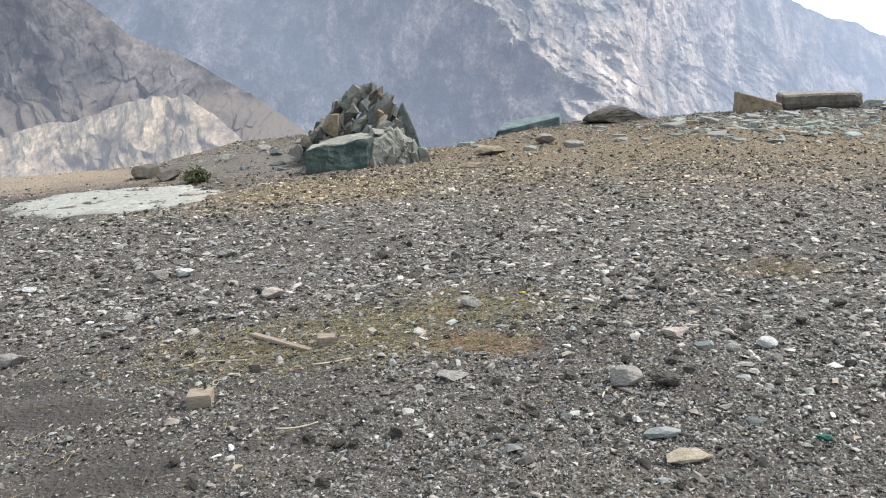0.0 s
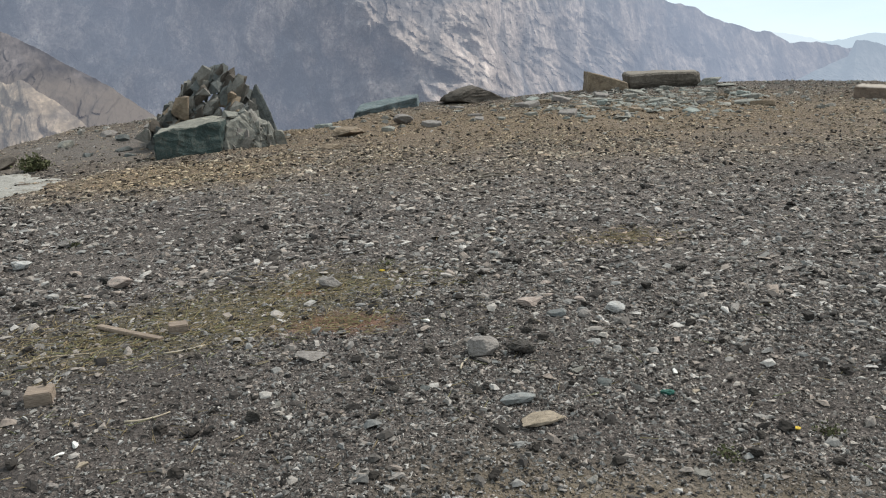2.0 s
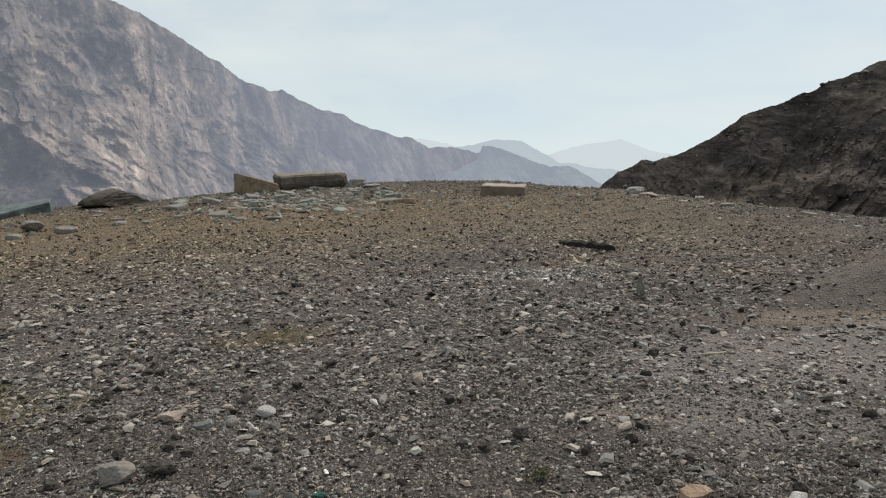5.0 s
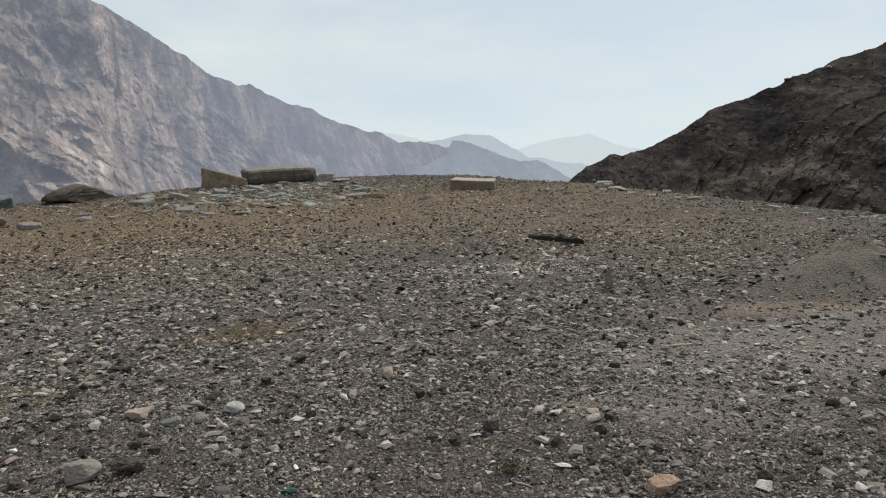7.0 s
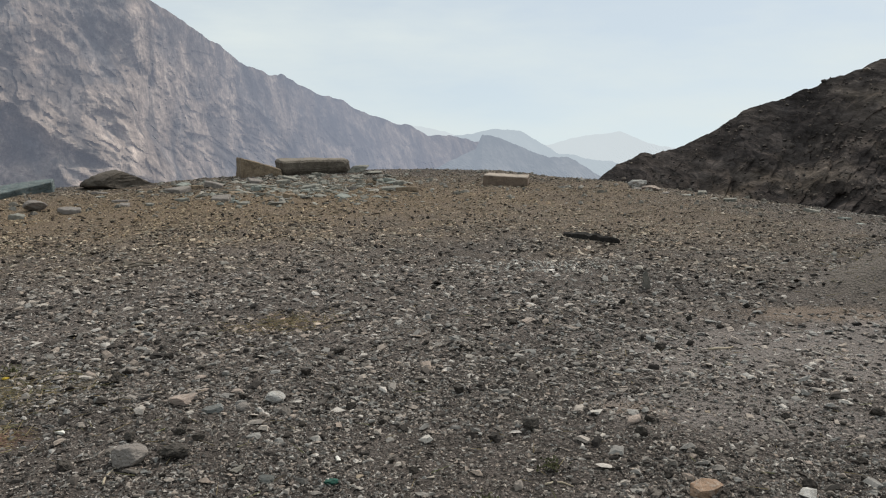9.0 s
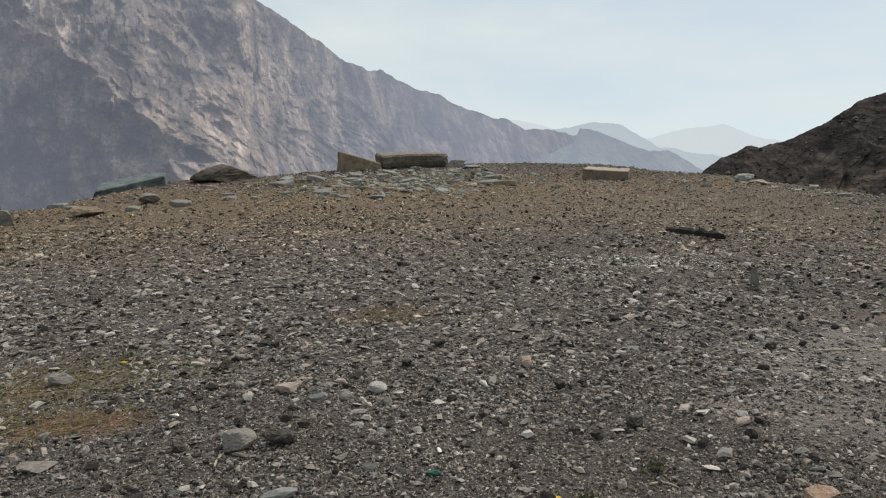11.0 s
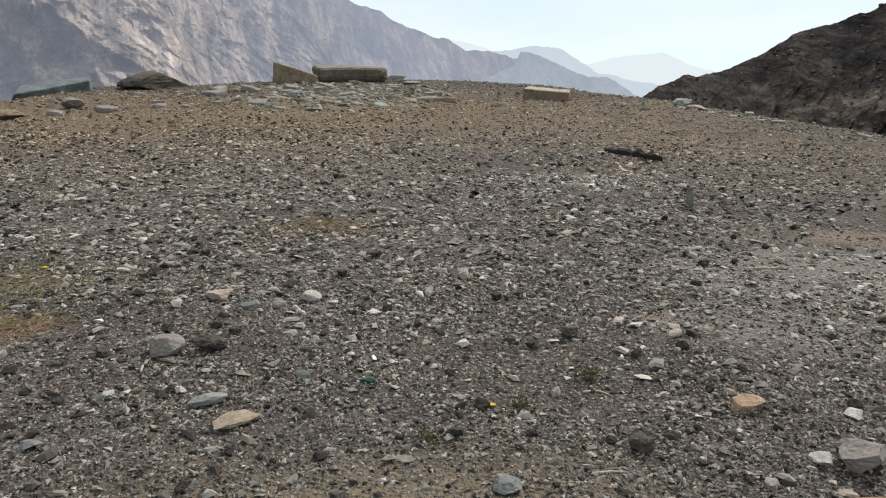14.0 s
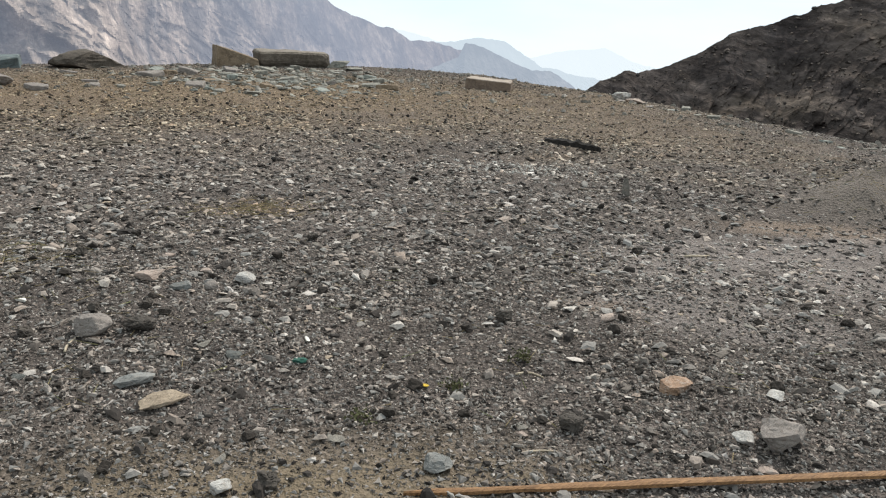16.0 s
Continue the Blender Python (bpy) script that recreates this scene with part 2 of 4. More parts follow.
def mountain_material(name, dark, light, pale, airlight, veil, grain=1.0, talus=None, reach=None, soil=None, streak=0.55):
    """Bare rock of the distance. The haze before the far backdrop is painted as a glow of the rock: veil is its share,
    growing with distance over reach.
    """
    mm = Mat(name, 1.0, 0.0)
    n = mm.noise(0.016 * grain, 6, 0.62, mm.stretch(1.0, 0.3, streak))
    col = mm.ramp(n, (0.36, dark), (0.52, light), (0.68, pale))
    # darker bands: the shade of ribs and recesses, painted into the rock colour
    rib_shade = mm.noise(0.024 * grain, 6, 0.62, mm.stretch(1.0, 0.3, 0.7), 0.7)
    col = mm.mix(mm.ramp(rib_shade, (0.5, 0.0), (0.55, 0.6), (0.7, 0.8)), col, tuple(c * 0.8 for c in dark))
    rib = mm.noise(0.035 * grain, 5, 0.6, mm.stretch(1.0, 0.25, streak - 0.2))
    col = mm.mix(0.5, col, mm.mix(1.0, col, mm.ramp(rib, (0.38, 0.5), (0.5, 1.0), (0.62, 1.55)), "MULTIPLY"))
    g = mm.noise(0.075 * grain, 5, 0.6, mm.stretch(1.0, 0.3, 0.7, 0, 0))
    col = mm.mix(0.55, col, mm.mix(1.0, col, mm.ramp(g, (0.36, 0.5), (0.5, 0.95), (0.66, 1.6)), "MULTIPLY"))
    f = mm.noise(0.24 * grain, 4, 0.65, mm.stretch(1.0, 0.3, 0.75))
    col = mm.mix(0.4, col, mm.mix(1.0, col, mm.ramp(f, (0.36, 0.45), (0.5, 0.95), (0.64, 1.7)), "MULTIPLY"))
    if soil:
        x, y, r, colour = soil
        col = mm.mix(mm.math("MULTIPLY", mm.patch(x, y, r, r, 0, 0.6, 0.3, 0.2), 0.65), col, colour)
    if talus:
        z, top, colour = talus
        sep = mm.t.nodes.new("ShaderNodeSeparateXYZ")
        mm.link(mm.pos, sep.inputs[0])
        h = mm.math("ADD", sep.outputs[2], mm.math("MULTIPLY", mm.math("SUBTRACT", mm.noise(0.02 * grain, 6, 0.6), 0.5), 4 * (top - z)))
        fac = mm.math("SUBTRACT", 1.0, mm.math("DIVIDE", mm.math("SUBTRACT", h, z), top - z), True)
        col = mm.mix(mm.math("MULTIPLY", fac, 0.8), col, colour)
    rough = mm.bump(g, 0.8, 6.0 / grain, mm.bump(rib, 0.6, 10.0 / grain))
    mm.done(col, mm.bump(f, 0.6, 1.6 / grain, rough))
    # airlight haze, emitted by the surface itself
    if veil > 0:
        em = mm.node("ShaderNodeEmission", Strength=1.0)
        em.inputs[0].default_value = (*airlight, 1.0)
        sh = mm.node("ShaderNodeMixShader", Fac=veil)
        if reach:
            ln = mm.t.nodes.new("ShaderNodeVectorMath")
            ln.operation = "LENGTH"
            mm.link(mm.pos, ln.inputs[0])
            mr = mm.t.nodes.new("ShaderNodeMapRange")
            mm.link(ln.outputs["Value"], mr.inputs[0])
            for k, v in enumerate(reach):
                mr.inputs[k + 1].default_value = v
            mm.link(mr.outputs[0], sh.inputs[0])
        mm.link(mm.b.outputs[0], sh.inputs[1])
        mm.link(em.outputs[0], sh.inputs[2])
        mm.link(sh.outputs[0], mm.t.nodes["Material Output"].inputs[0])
    return mm.m


M_GROUND = ground_material()
M_GRAVEL = stones_material("gravel", (0.0, (0.011, 0.009, 0.008)), (0.23, (0.038, 0.032, 0.028)), (0.36, (0.12, 0.106, 0.094)), (0.58, (0.185, 0.18, 0.171)), (0.74, (0.215, 0.175, 0.147)), (0.92, (0.28, 0.254, 0.228)), (1.0, (0.39, 0.363, 0.338)), dusty=True)
M_FLAT = stones_material("flat_stone", (0.0, (0.1, 0.092, 0.08)), (0.5, (0.19, 0.175, 0.15)), (1.0, (0.27, 0.25, 0.22)), grain=60.0)
M_RUBBLE = stones_material("slate_rubble", (0.0, (0.1, 0.096, 0.084)), (0.4, (0.175, 0.165, 0.14)), (0.75, (0.22, 0.222, 0.195)), (1.0, (0.34, 0.31, 0.265)), grain=40.0)
M_PELLET = stones_material("dark_lumps", (0.0, (0.014, 0.012, 0.01)), (1.0, (0.042, 0.034, 0.028)))
M_PALE = stones_material("pale_chips", (0.0, (0.28, 0.265, 0.24)), (0.6, (0.38, 0.362, 0.33)), (1.0, (0.54, 0.515, 0.48)))
M_STRAW = stones_material("dry_straw", (0.0, (0.15, 0.115, 0.06)), (0.7, (0.26, 0.2, 0.11)), (1.0, (0.15, 0.16, 0.07)))
M_SLAB = rock_material("slate_slab", (0.11, 0.108, 0.095), (0.215, 0.208, 0.18), (0.29, 0.26, 0.21), 1.0)
M_GREEN = rock_material("green_slate", (0.022, 0.034, 0.031), (0.045, 0.065, 0.06), (0.11, 0.105, 0.085), 1.0, (0.26, 0.24, 0.2))
M_TAN = rock_material("tan_rock", (0.1, 0.074, 0.05), (0.21, 0.158, 0.108), (0.28, 0.225, 0.165), 1.6)
M_BROWN = rock_material("brown_rock", (0.045, 0.037, 0.03), (0.085, 0.07, 0.056), (0.12, 0.101, 0.082), 1.4)
M_GREY = rock_material("grey_stone", (0.13, 0.115, 0.104), (0.215, 0.192, 0.174), (0.19, 0.158, 0.134), 4.0)
M_PALEROCK = rock_material("pale_stone", (0.26, 0.252, 0.238), (0.4, 0.386, 0.365), (0.32, 0.28, 0.23), 4.0)
M_PINK = rock_material("pinkish_stone", (0.2, 0.155, 0.13), (0.33, 0.265, 0.225), (0.3, 0.28, 0.25), 4.0)
M_TANSTONE = rock_material("tan_stone", (0.19, 0.15, 0.105), (0.31, 0.25, 0.185), (0.23, 0.19, 0.145), 4.0)
M_ORANGE = rock_material("orange_stone", (0.16, 0.095, 0.058), (0.28, 0.185, 0.125), (0.36, 0.32, 0.28), 4.0)
M_BLUESTONE = rock_material("blue_grey_stone", (0.11, 0.112, 0.107), (0.195, 0.198, 0.19), (0.23, 0.21, 0.185), 3.0)
M_DARKSTONE = rock_material("dark_stone", (0.03, 0.026, 0.022), (0.065, 0.056, 0.048), (0.1, 0.085, 0.07), 4.0)
M_RED = rock_material("red_block", (0.11, 0.08, 0.06), (0.185, 0.137, 0.104), (0.2, 0.165, 0.13), 1.5, (0.36, 0.31, 0.26))
M_CRUST = rock_material("pale_crust", (0.2, 0.187, 0.165), (0.29, 0.275, 0.247), (0.22, 0.195, 0.16), 2.0)
M_WOOD = wood_material("weathered_wood", (0.12, 0.088, 0.066), (0.32, 0.25, 0.19))
M_LATH = wood_material("yellow_wood", (0.075, 0.034, 0.013), (0.31, 0.175, 0.08))
M_CHAR = rock_material("charred_bark", (0.006, 0.0055, 0.005), (0.018, 0.015, 0.013), (0.035, 0.029, 0.024), 4.0)
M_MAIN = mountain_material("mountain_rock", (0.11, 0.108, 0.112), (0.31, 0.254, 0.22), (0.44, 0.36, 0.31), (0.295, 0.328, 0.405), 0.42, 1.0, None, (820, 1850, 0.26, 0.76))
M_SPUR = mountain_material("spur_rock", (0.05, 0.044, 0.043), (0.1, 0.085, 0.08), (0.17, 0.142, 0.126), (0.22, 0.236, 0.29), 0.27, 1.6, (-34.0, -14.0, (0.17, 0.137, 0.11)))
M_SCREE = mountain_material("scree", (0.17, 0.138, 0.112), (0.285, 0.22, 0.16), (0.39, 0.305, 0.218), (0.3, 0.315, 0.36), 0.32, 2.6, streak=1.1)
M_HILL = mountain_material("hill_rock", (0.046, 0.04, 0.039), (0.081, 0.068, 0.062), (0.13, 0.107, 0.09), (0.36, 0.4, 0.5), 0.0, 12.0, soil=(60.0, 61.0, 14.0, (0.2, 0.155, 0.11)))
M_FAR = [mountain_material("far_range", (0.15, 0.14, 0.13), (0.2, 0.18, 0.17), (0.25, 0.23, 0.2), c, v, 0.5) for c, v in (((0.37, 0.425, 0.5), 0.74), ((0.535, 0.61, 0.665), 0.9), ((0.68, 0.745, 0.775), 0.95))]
M_BLUESLATE = rock_material("blue_slate", (0.06, 0.077, 0.08), (0.115, 0.143, 0.147), (0.19, 0.195, 0.18), 1.0)
M_BLUESTONE_BIG = rock_material("blue_green_flag", (0.125, 0.138, 0.125), (0.23, 0.248, 0.224), (0.29, 0.27, 0.23), 1.5)
M_FLATS = rock_material("weathered_flat_stone", (0.1, 0.093, 0.081), (0.185, 0.172, 0.15), (0.22, 0.19, 0.155), 4.0)
M_BEAM = rock_material("stone_beam", (0.065, 0.053, 0.042), (0.12, 0.1, 0.08), (0.18, 0.152, 0.122), 1.2, (0.21, 0.182, 0.15))
M_DARKSLATE = rock_material("dark_slate", (0.05, 0.053, 0.05), (0.1, 0.105, 0.1), (0.15, 0.14, 0.12), 3.0)
M_TWIG = wood_material("dry_twig", (0.3, 0.24, 0.17), (0.5, 0.43, 0.33))
M_BARK = wood_material("dark_stick", (0.05, 0.04, 0.03), (0.12, 0.1, 0.075))
M_BONE = rock_material("bone", (0.6, 0.57, 0.52), (0.75, 0.73, 0.68), (0.5, 0.45, 0.38), 6.0)
M_GLASS = rock_material("green_plastic", (0.01, 0.05, 0.038), (0.018, 0.085, 0.064), (0.06, 0.1, 0.08), 8.0)
M_YELLOW = rock_material("yellow_scrap", (0.4, 0.25, 0.02), (0.6, 0.42, 0.05), (0.4, 0.3, 0.1), 8.0)
M_HILLROCK = stones_material("hill_boulder", (0.0, (0.022, 0.019, 0.018)), (0.6, (0.055, 0.045, 0.039)), (0.93, (0.1, 0.08, 0.066)), (1.0, (0.2, 0.165, 0.14)), grain=6.0)
M_LEAF = stones_material("shrub_leaf", (0.0, (0.045, 0.048, 0.02)), (1.0, (0.125, 0.125, 0.06)))


# ---- shared builders ----
def hash2(ix, iy, seed):
    h = np.sin(ix * 127.1 + iy * 311.7 + seed * 74.7) * 43758.5453
    return h - np.floor(h)


def vnoise(x, y, seed=0):
    """Smooth noise on the plane, 0 to 1, for arrays."""
    ix, iy = np.floor(x), np.floor(y)
    fx, fy = x - ix, y - iy
    ux, uy = fx * fx * (3 - 2 * fx), fy * fy * (3 - 2 * fy)
    a, b = hash2(ix, iy, seed), hash2(ix + 1, iy, seed)
    c, d = hash2(ix, iy + 1, seed), hash2(ix + 1, iy + 1, seed)
    return (a * (1 - ux) + b * ux) * (1 - uy) + (c * (1 - ux) + d * ux) * uy


def fbm(x, y, octaves=5, seed=0, gain=0.5, ridged=False):
    total, amp, norm = 0.0, 1.0, 0.0
    for k in range(octaves):
        v = vnoise(x * 2**k + 17.3 * k, y * 2**k - 9.1 * k, seed + k)
        if ridged:
            v = 1 - np.abs(2 * v - 1)
        total, norm, amp = total + amp * v, norm + amp, amp * gain
    return total / norm


# the brink of the plateau, by bearing from the first eye (degrees, metres)
BRINK = [(-180, 60), (-90, 40), (-60, 16), (-40, 12.6), (-28, 12.2), (-19, 12.0), (-14, 14.2), (-9, 14.6), (-4, 12.2), (0, 11.8), (4, 13.0), (8, 14.9), (13, 14.9), (18, 15.8),
         (22, 16.6), (27, 16.8), (32, 16.7), (36, 16.7), (39, 16.0), (42.5, 15.5), (46, 14.3), (50, 13.4), (54, 12.6), (58, 12.1), (64, 11.8), (75, 12.5), (95, 20), (130, 50), (180, 60)]


def brink(x, y):
    az = np.degrees(np.arctan2(x, y))
    return np.interp(az, [b[0] for b in BRINK], [b[1] for b in BRINK])


def ground_z(x, y):
    x, y = np.asarray(x, float), np.asarray(y, float)
    r = np.hypot(x, y)
    over = r - brink(x, y) + 0.5 * (fbm(x * 0.9, y * 0.9, 3, 5) - 0.5)
    near = np.clip(1.5 - r / 60, 0, 1)
    z = near * (0.10 * (fbm(x * 0.35, y * 0.35, 3, 1) - 0.5) + 0.035 * (fbm(x * 2.1, y * 2.1, 4, 2) - 0.5))
    z = z + 0.03 * (fbm(x * 6, y * 6, 2, 3) - 0.5) * near
    z = z + 0.24 * np.exp(-(((x - 6.75) / 0.75) ** 2 + ((y - 3.75) / 0.42) ** 2) ** 1.5) * (1 + 1.2 * (fbm(x * 3.5, y * 5, 5, 9, 0.6) - 0.5))
    drop = np.where(over > 0, -0.25 * np.minimum(over, 1.0) ** 2 - 0.75 * np.maximum(over - 0.6, 0), 0)
    return z + np.maximum(drop, -900.0)


def mesh_object(name, verts, faces, material, smooth=False):
    """A mesh object from arrays of equal-sided faces."""
    me = bpy.data.meshes.new(name)
    verts, faces = np.asarray(verts, np.float32), np.asarray(faces, np.int32)
    n, k = faces.shape
    me.vertices.add(len(verts))
    me.vertices.foreach_set("co", verts.ravel())
    me.loops.add(n * k)
    me.loops.foreach_set("vertex_index", faces.ravel())
    me.polygons.add(n)
    me.polygons.foreach_set("loop_start", np.arange(n, dtype=np.int32) * k)
    me.polygons.foreach_set("use_smooth", np.full(n, smooth))
    me.update(calc_edges=True)
    me.materials.append(material)
    return new(name, me)


def part(name, bm, material, parent=None, label="", smooth=False):
    """Links a bmesh as one mesh object, under a thing or a part."""
    me = bpy.data.meshes.new(name)
    if smooth:
        for f in bm.faces:
            f.smooth = True
    bm.to_mesh(me)
    bm.free()
    me.materials.append(material)
    ob = new(name, me)
    ob.parent = parent
    if label:
        ob["label"] = label
    return ob


def base(name, m, label, category, group=""):
    ob = new(name)
    ob.matrix_world = m
    return tagged(ob, label, category, group)


def grid_faces(rows, cols):
    i = np.arange((rows - 1) * (cols - 1))
    a = (i // (cols - 1)) * cols + i % (cols - 1)
    return np.stack([a, a + 1, a + cols + 1, a + cols], 1)


def rock_bm(rng, sx, sy, sz, sub=2, cuts=14, rough=0.05, deep=0.62):
    """A broken stone: a ball cut by random planes and roughened, its base at z = 0."""
    bm = bmesh.new()
    bmesh.ops.create_icosphere(bm, subdivisions=sub, radius=1.0)
    planes = []
    for _ in range(cuts):
        v = Vector((rng.gauss(0, 1), rng.gauss(0, 1), rng.gauss(0, 1))).normalized()
        planes.append((v, rng.uniform(deep - 0.2, deep + 0.16)))
    shift = Vector((rng.uniform(0, 99), rng.uniform(0, 99), rng.uniform(0, 99)))
    for v in bm.verts:
        for n, d in planes:
            s = v.co.dot(n) - d
            if s > 0:
                v.co -= s * n
        v.co += v.co.normalized() * rough * (0.7 * noise.fractal(v.co * 2.2 + shift, 1.0, 2.0, 4) + 0.5 * noise.noise(v.co * 9 + shift) + 0.3 * noise.noise(v.co * 21 + shift))
    lo = [min(v.co[k] for v in bm.verts) for k in range(3)]
    hi = [max(v.co[k] for v in bm.verts) for k in range(3)]
    for v in bm.verts:
        q = [(v.co[k] - lo[k]) / (hi[k] - lo[k]) for k in range(3)]
        v.co = ((q[0] - 0.5) * sx, (q[1] - 0.5) * sy, q[2] * sz)
    return bm


def hull_bm(points, rng, cuts=2, rough=0.02, bevel=0.012):
    """A broken block: the hull of corner points, cut finer and roughened."""
    bm = bmesh.new()
    for q in points:
        bm.verts.new(q)
    bmesh.ops.convex_hull(bm, input=bm.verts[:])
    loose = [v for v in bm.verts if not v.link_faces]
    bmesh.ops.delete(bm, geom=loose, context="VERTS")
    bmesh.ops.bevel(bm, geom=bm.edges[:], offset=bevel, segments=1, affect="EDGES")
    bmesh.ops.subdivide_edges(bm, edges=bm.edges[:], cuts=cuts, use_grid_fill=True)
    bmesh.ops.triangulate(bm, faces=bm.faces[:])
    shift = Vector((rng.uniform(0, 99), rng.uniform(0, 99), rng.uniform(0, 99)))
    bm.normal_update()
    moves = [(v, v.normal * rough * (noise.fractal(v.co * 4 + shift, 1.0, 2.0, 5) + 0.5 * noise.noise(v.co * 15 + shift))) for v in bm.verts]
    for v, d in moves:
        v.co += d
    return bm


# ---- the ground, one sheet from the plateau down into the valley ----
def lines(lo, hi, step, far):
    mid = list(np.arange(lo, hi + step / 2, step))
    s, a, b = step, mid[0], mid[-1]
    low, high = [], []
    while b < far:
        s *= 1.22
        a, b = a - s, b + s
        low.append(a), high.append(b)
    return np.array(low[::-1] + mid + high)


def build_ground():
    xs, ys = lines(-7.0, 11.5, 0.052, 3000), lines(1.2, 16.5, 0.052, 3000)
    gx, gy = np.meshgrid(xs, ys)
    z = ground_z(gx, gy)
    ob = mesh_object("ground", np.stack([gx, gy, z], -1).reshape(-1, 3), grid_faces(len(ys), len(xs)), M_GROUND, True)
    tagged(ob, "grey-brown gravel ground of a mountain plateau with straw-coloured patches", "ground", kind="structure")


build_ground()


# ---- mountains ----
def facets(u, v, seed):
    """Broken rock faces: each cell of an uneven net has its own depth and tilt."""
    iu, iv = np.floor(u), np.floor(v)
    total, out = np.zeros(u.shape), np.zeros(u.shape)
    for du in (-1, 0, 1):
        for dv in (-1, 0, 1):
            cu, cv = iu + du, iv + dv
            pu, pv = cu + hash2(cu, cv, seed), cv + hash2(cu, cv, seed + 1)
            w = np.exp(-26 * ((u - pu) ** 2 + (v - pv) ** 2)) + 1e-9
            h = 0.9 * (hash2(cu, cv, seed + 2) - 0.5) + 2 * (hash2(cu, cv, seed + 3) - 0.5) * (u - pu) + 2 * (hash2(cu, cv, seed + 4) - 0.5) * (v - pv)
            total, out = total + w, out + w * h
    return out / total


def ridge_sheet(name, material, skyline, foot, near, far, steps, rows, relief, wave, seed, label, bend=None, jag=0.12, shear=lambda a: 0.5, recede=0.0, crags=()):
    """A mountain side seen from the plateau: from its foot (degrees of height) up to a skyline, between two distances."""
    a0, a1 = skyline[0][0], skyline[-1][0]
    # fine steps where the valley opens, coarse ones behind the viewer
    az = np.concatenate([np.linspace(a0, -29, 40)[:-1], np.linspace(-29, a1, steps)]) if a0 < -29 else np.concatenate([np.linspace(a0, min(a1, 64), steps), np.linspace(64, a1, 30)[1:] if a1 > 64 else []])
    top = np.interp(az, [s[0] for s in skyline], [s[1] for s in skyline])
    top = top + jag * 3 * (fbm(az * 1.3, az * 0, 6, seed, 0.55) - 0.5)
    s = np.concatenate([np.linspace(0, 1, rows), 1 + np.linspace(0.03, 0.6, 8)])
    A, S = np.meshgrid(az, s)
    T = np.broadcast_to(top, A.shape)
    up = np.minimum(S, 1.0)
    el = foot + (T - foot) * up
    d = (near + (far - near) * S) * (1 + np.maximum(A - 12, 0) * recede)
    if bend is not None:
        d = d + bend(A, el) * np.clip(1.2 - S * 0.4, 0, 1)
    x, y = np.sin(np.radians(A)) * d, np.cos(np.radians(A)) * d
    z = 1.5 + d * np.tan(np.radians(el))
    z = np.where(S > 1, 1.5 + d * np.tan(np.radians(T)) - (S - 1) * (far - near) * 1.5 - 0.02 * far, z)
    u, v = np.radians(A) * near, 1.25 * near * np.radians(foot + (T - foot) * S)
    u = u + v * shear(A) + 0.5 * wave * (fbm(u / wave, v / wave, 3, seed + 2) - 0.5)
    q = relief * (fbm(u / wave, v / (wave * 2.2), 4, seed + 3, 0.45, True) - 0.55)
    for k, (w, slope) in enumerate(crags):
        wu, wv = 0.3 * w * (fbm(u / w, v / w, 2, seed + 31 + k) - 0.5), 0.3 * w * (fbm(u / w, v / w, 2, seed + 37 + k) - 0.5)
        q = q + w * slope * facets((u + wu) / w, (v + wv) / (w * 1.8), seed + 50 + 7 * k)
    q = q + 0.08 * relief * (fbm(u / wave * 22, v / wave * 14, 3, seed + 61) - 0.5)
    k = np.minimum(1.0, 4 * np.clip(1.02 - S, 0, 1) + 0.12)
    d2 = 1 - q * k / d
    x, y, z = x * d2, y * d2, 1.5 + (z - 1.5) * d2
    ob = mesh_object(name, np.stack([x, y, z], -1).reshape(-1, 3), grid_faces(*A.shape), material)
    return tagged(ob, label, "mountain", kind="structure")


def main_bend(a, el):
    """A shaded recess left of a buttress that runs down to the right."""
    q = a - (4.6 - 0.92 * el) + 5 * (fbm(a * 0.35, el * 0.35, 5, 8) - 0.5)
    left = np.where(q < 0, np.minimum(-q, 15) * 20.0, 0)
    right = np.where(q > 0, np.minimum(q, 9) * 9.0, 0)
    return left + right - 0.4 * np.maximum(-q - 15, 0) * 26


MAIN_SKY = [(-60, 14), (-30, 13), (-10, 12.5), (0, 11), (5, 9.6), (9.2, 7.9), (11.3, 7.0), (13, 6.3), (15, 4.9), (17.2, 3.5), (18.8, 2.2), (20.6, 1.4), (21.5, 1.5), (23.4, 0.3), (25.4, -0.3), (27.4, -1.3), (28.9, -1.8),
            (29.9, -1.9), (31.1, -2.6), (32.4, -2.5), (33.7, -2.8), (34.8, -3.0), (36, -4.2), (37.4, -6), (39, -8)]
SPUR_SKY = [(-60, 9), (-40, 7), (-26.3, 4.6), (-22, 3.2), (-19.4, 0.8), (-17.2, -0.1), (-14.3, -1.9), (-11.9, -3.5), (-9.3, -5.8), (-7.4, -7.4), (-5, -10)]
SCREE_SKY = [(-60, -2), (-40, -3.6), (-27.7, -4.4), (-25.8, -4.0), (-23.5, -3.9), (-21.2, -3.2), (-18.9, -2.6), (-16.8, -2.9), (-15.2, -4.2), (-13.6, -5.9), (-12.3, -7.9), (-11, -10)]
HILL_SKY = [(40.5, -8.0), (42.5, -5.4), (43.7, -4.4), (45.2, -3.7), (47.2, -3.4), (49.5, -2.2), (51.4, -0.9), (53.7, -0.1), (55.8, 0.9), (57.9, 1.7), (59, 2.3), (60, 2.5), (61.2, 3.0), (66, 5), (75, 7), (95, 8)]
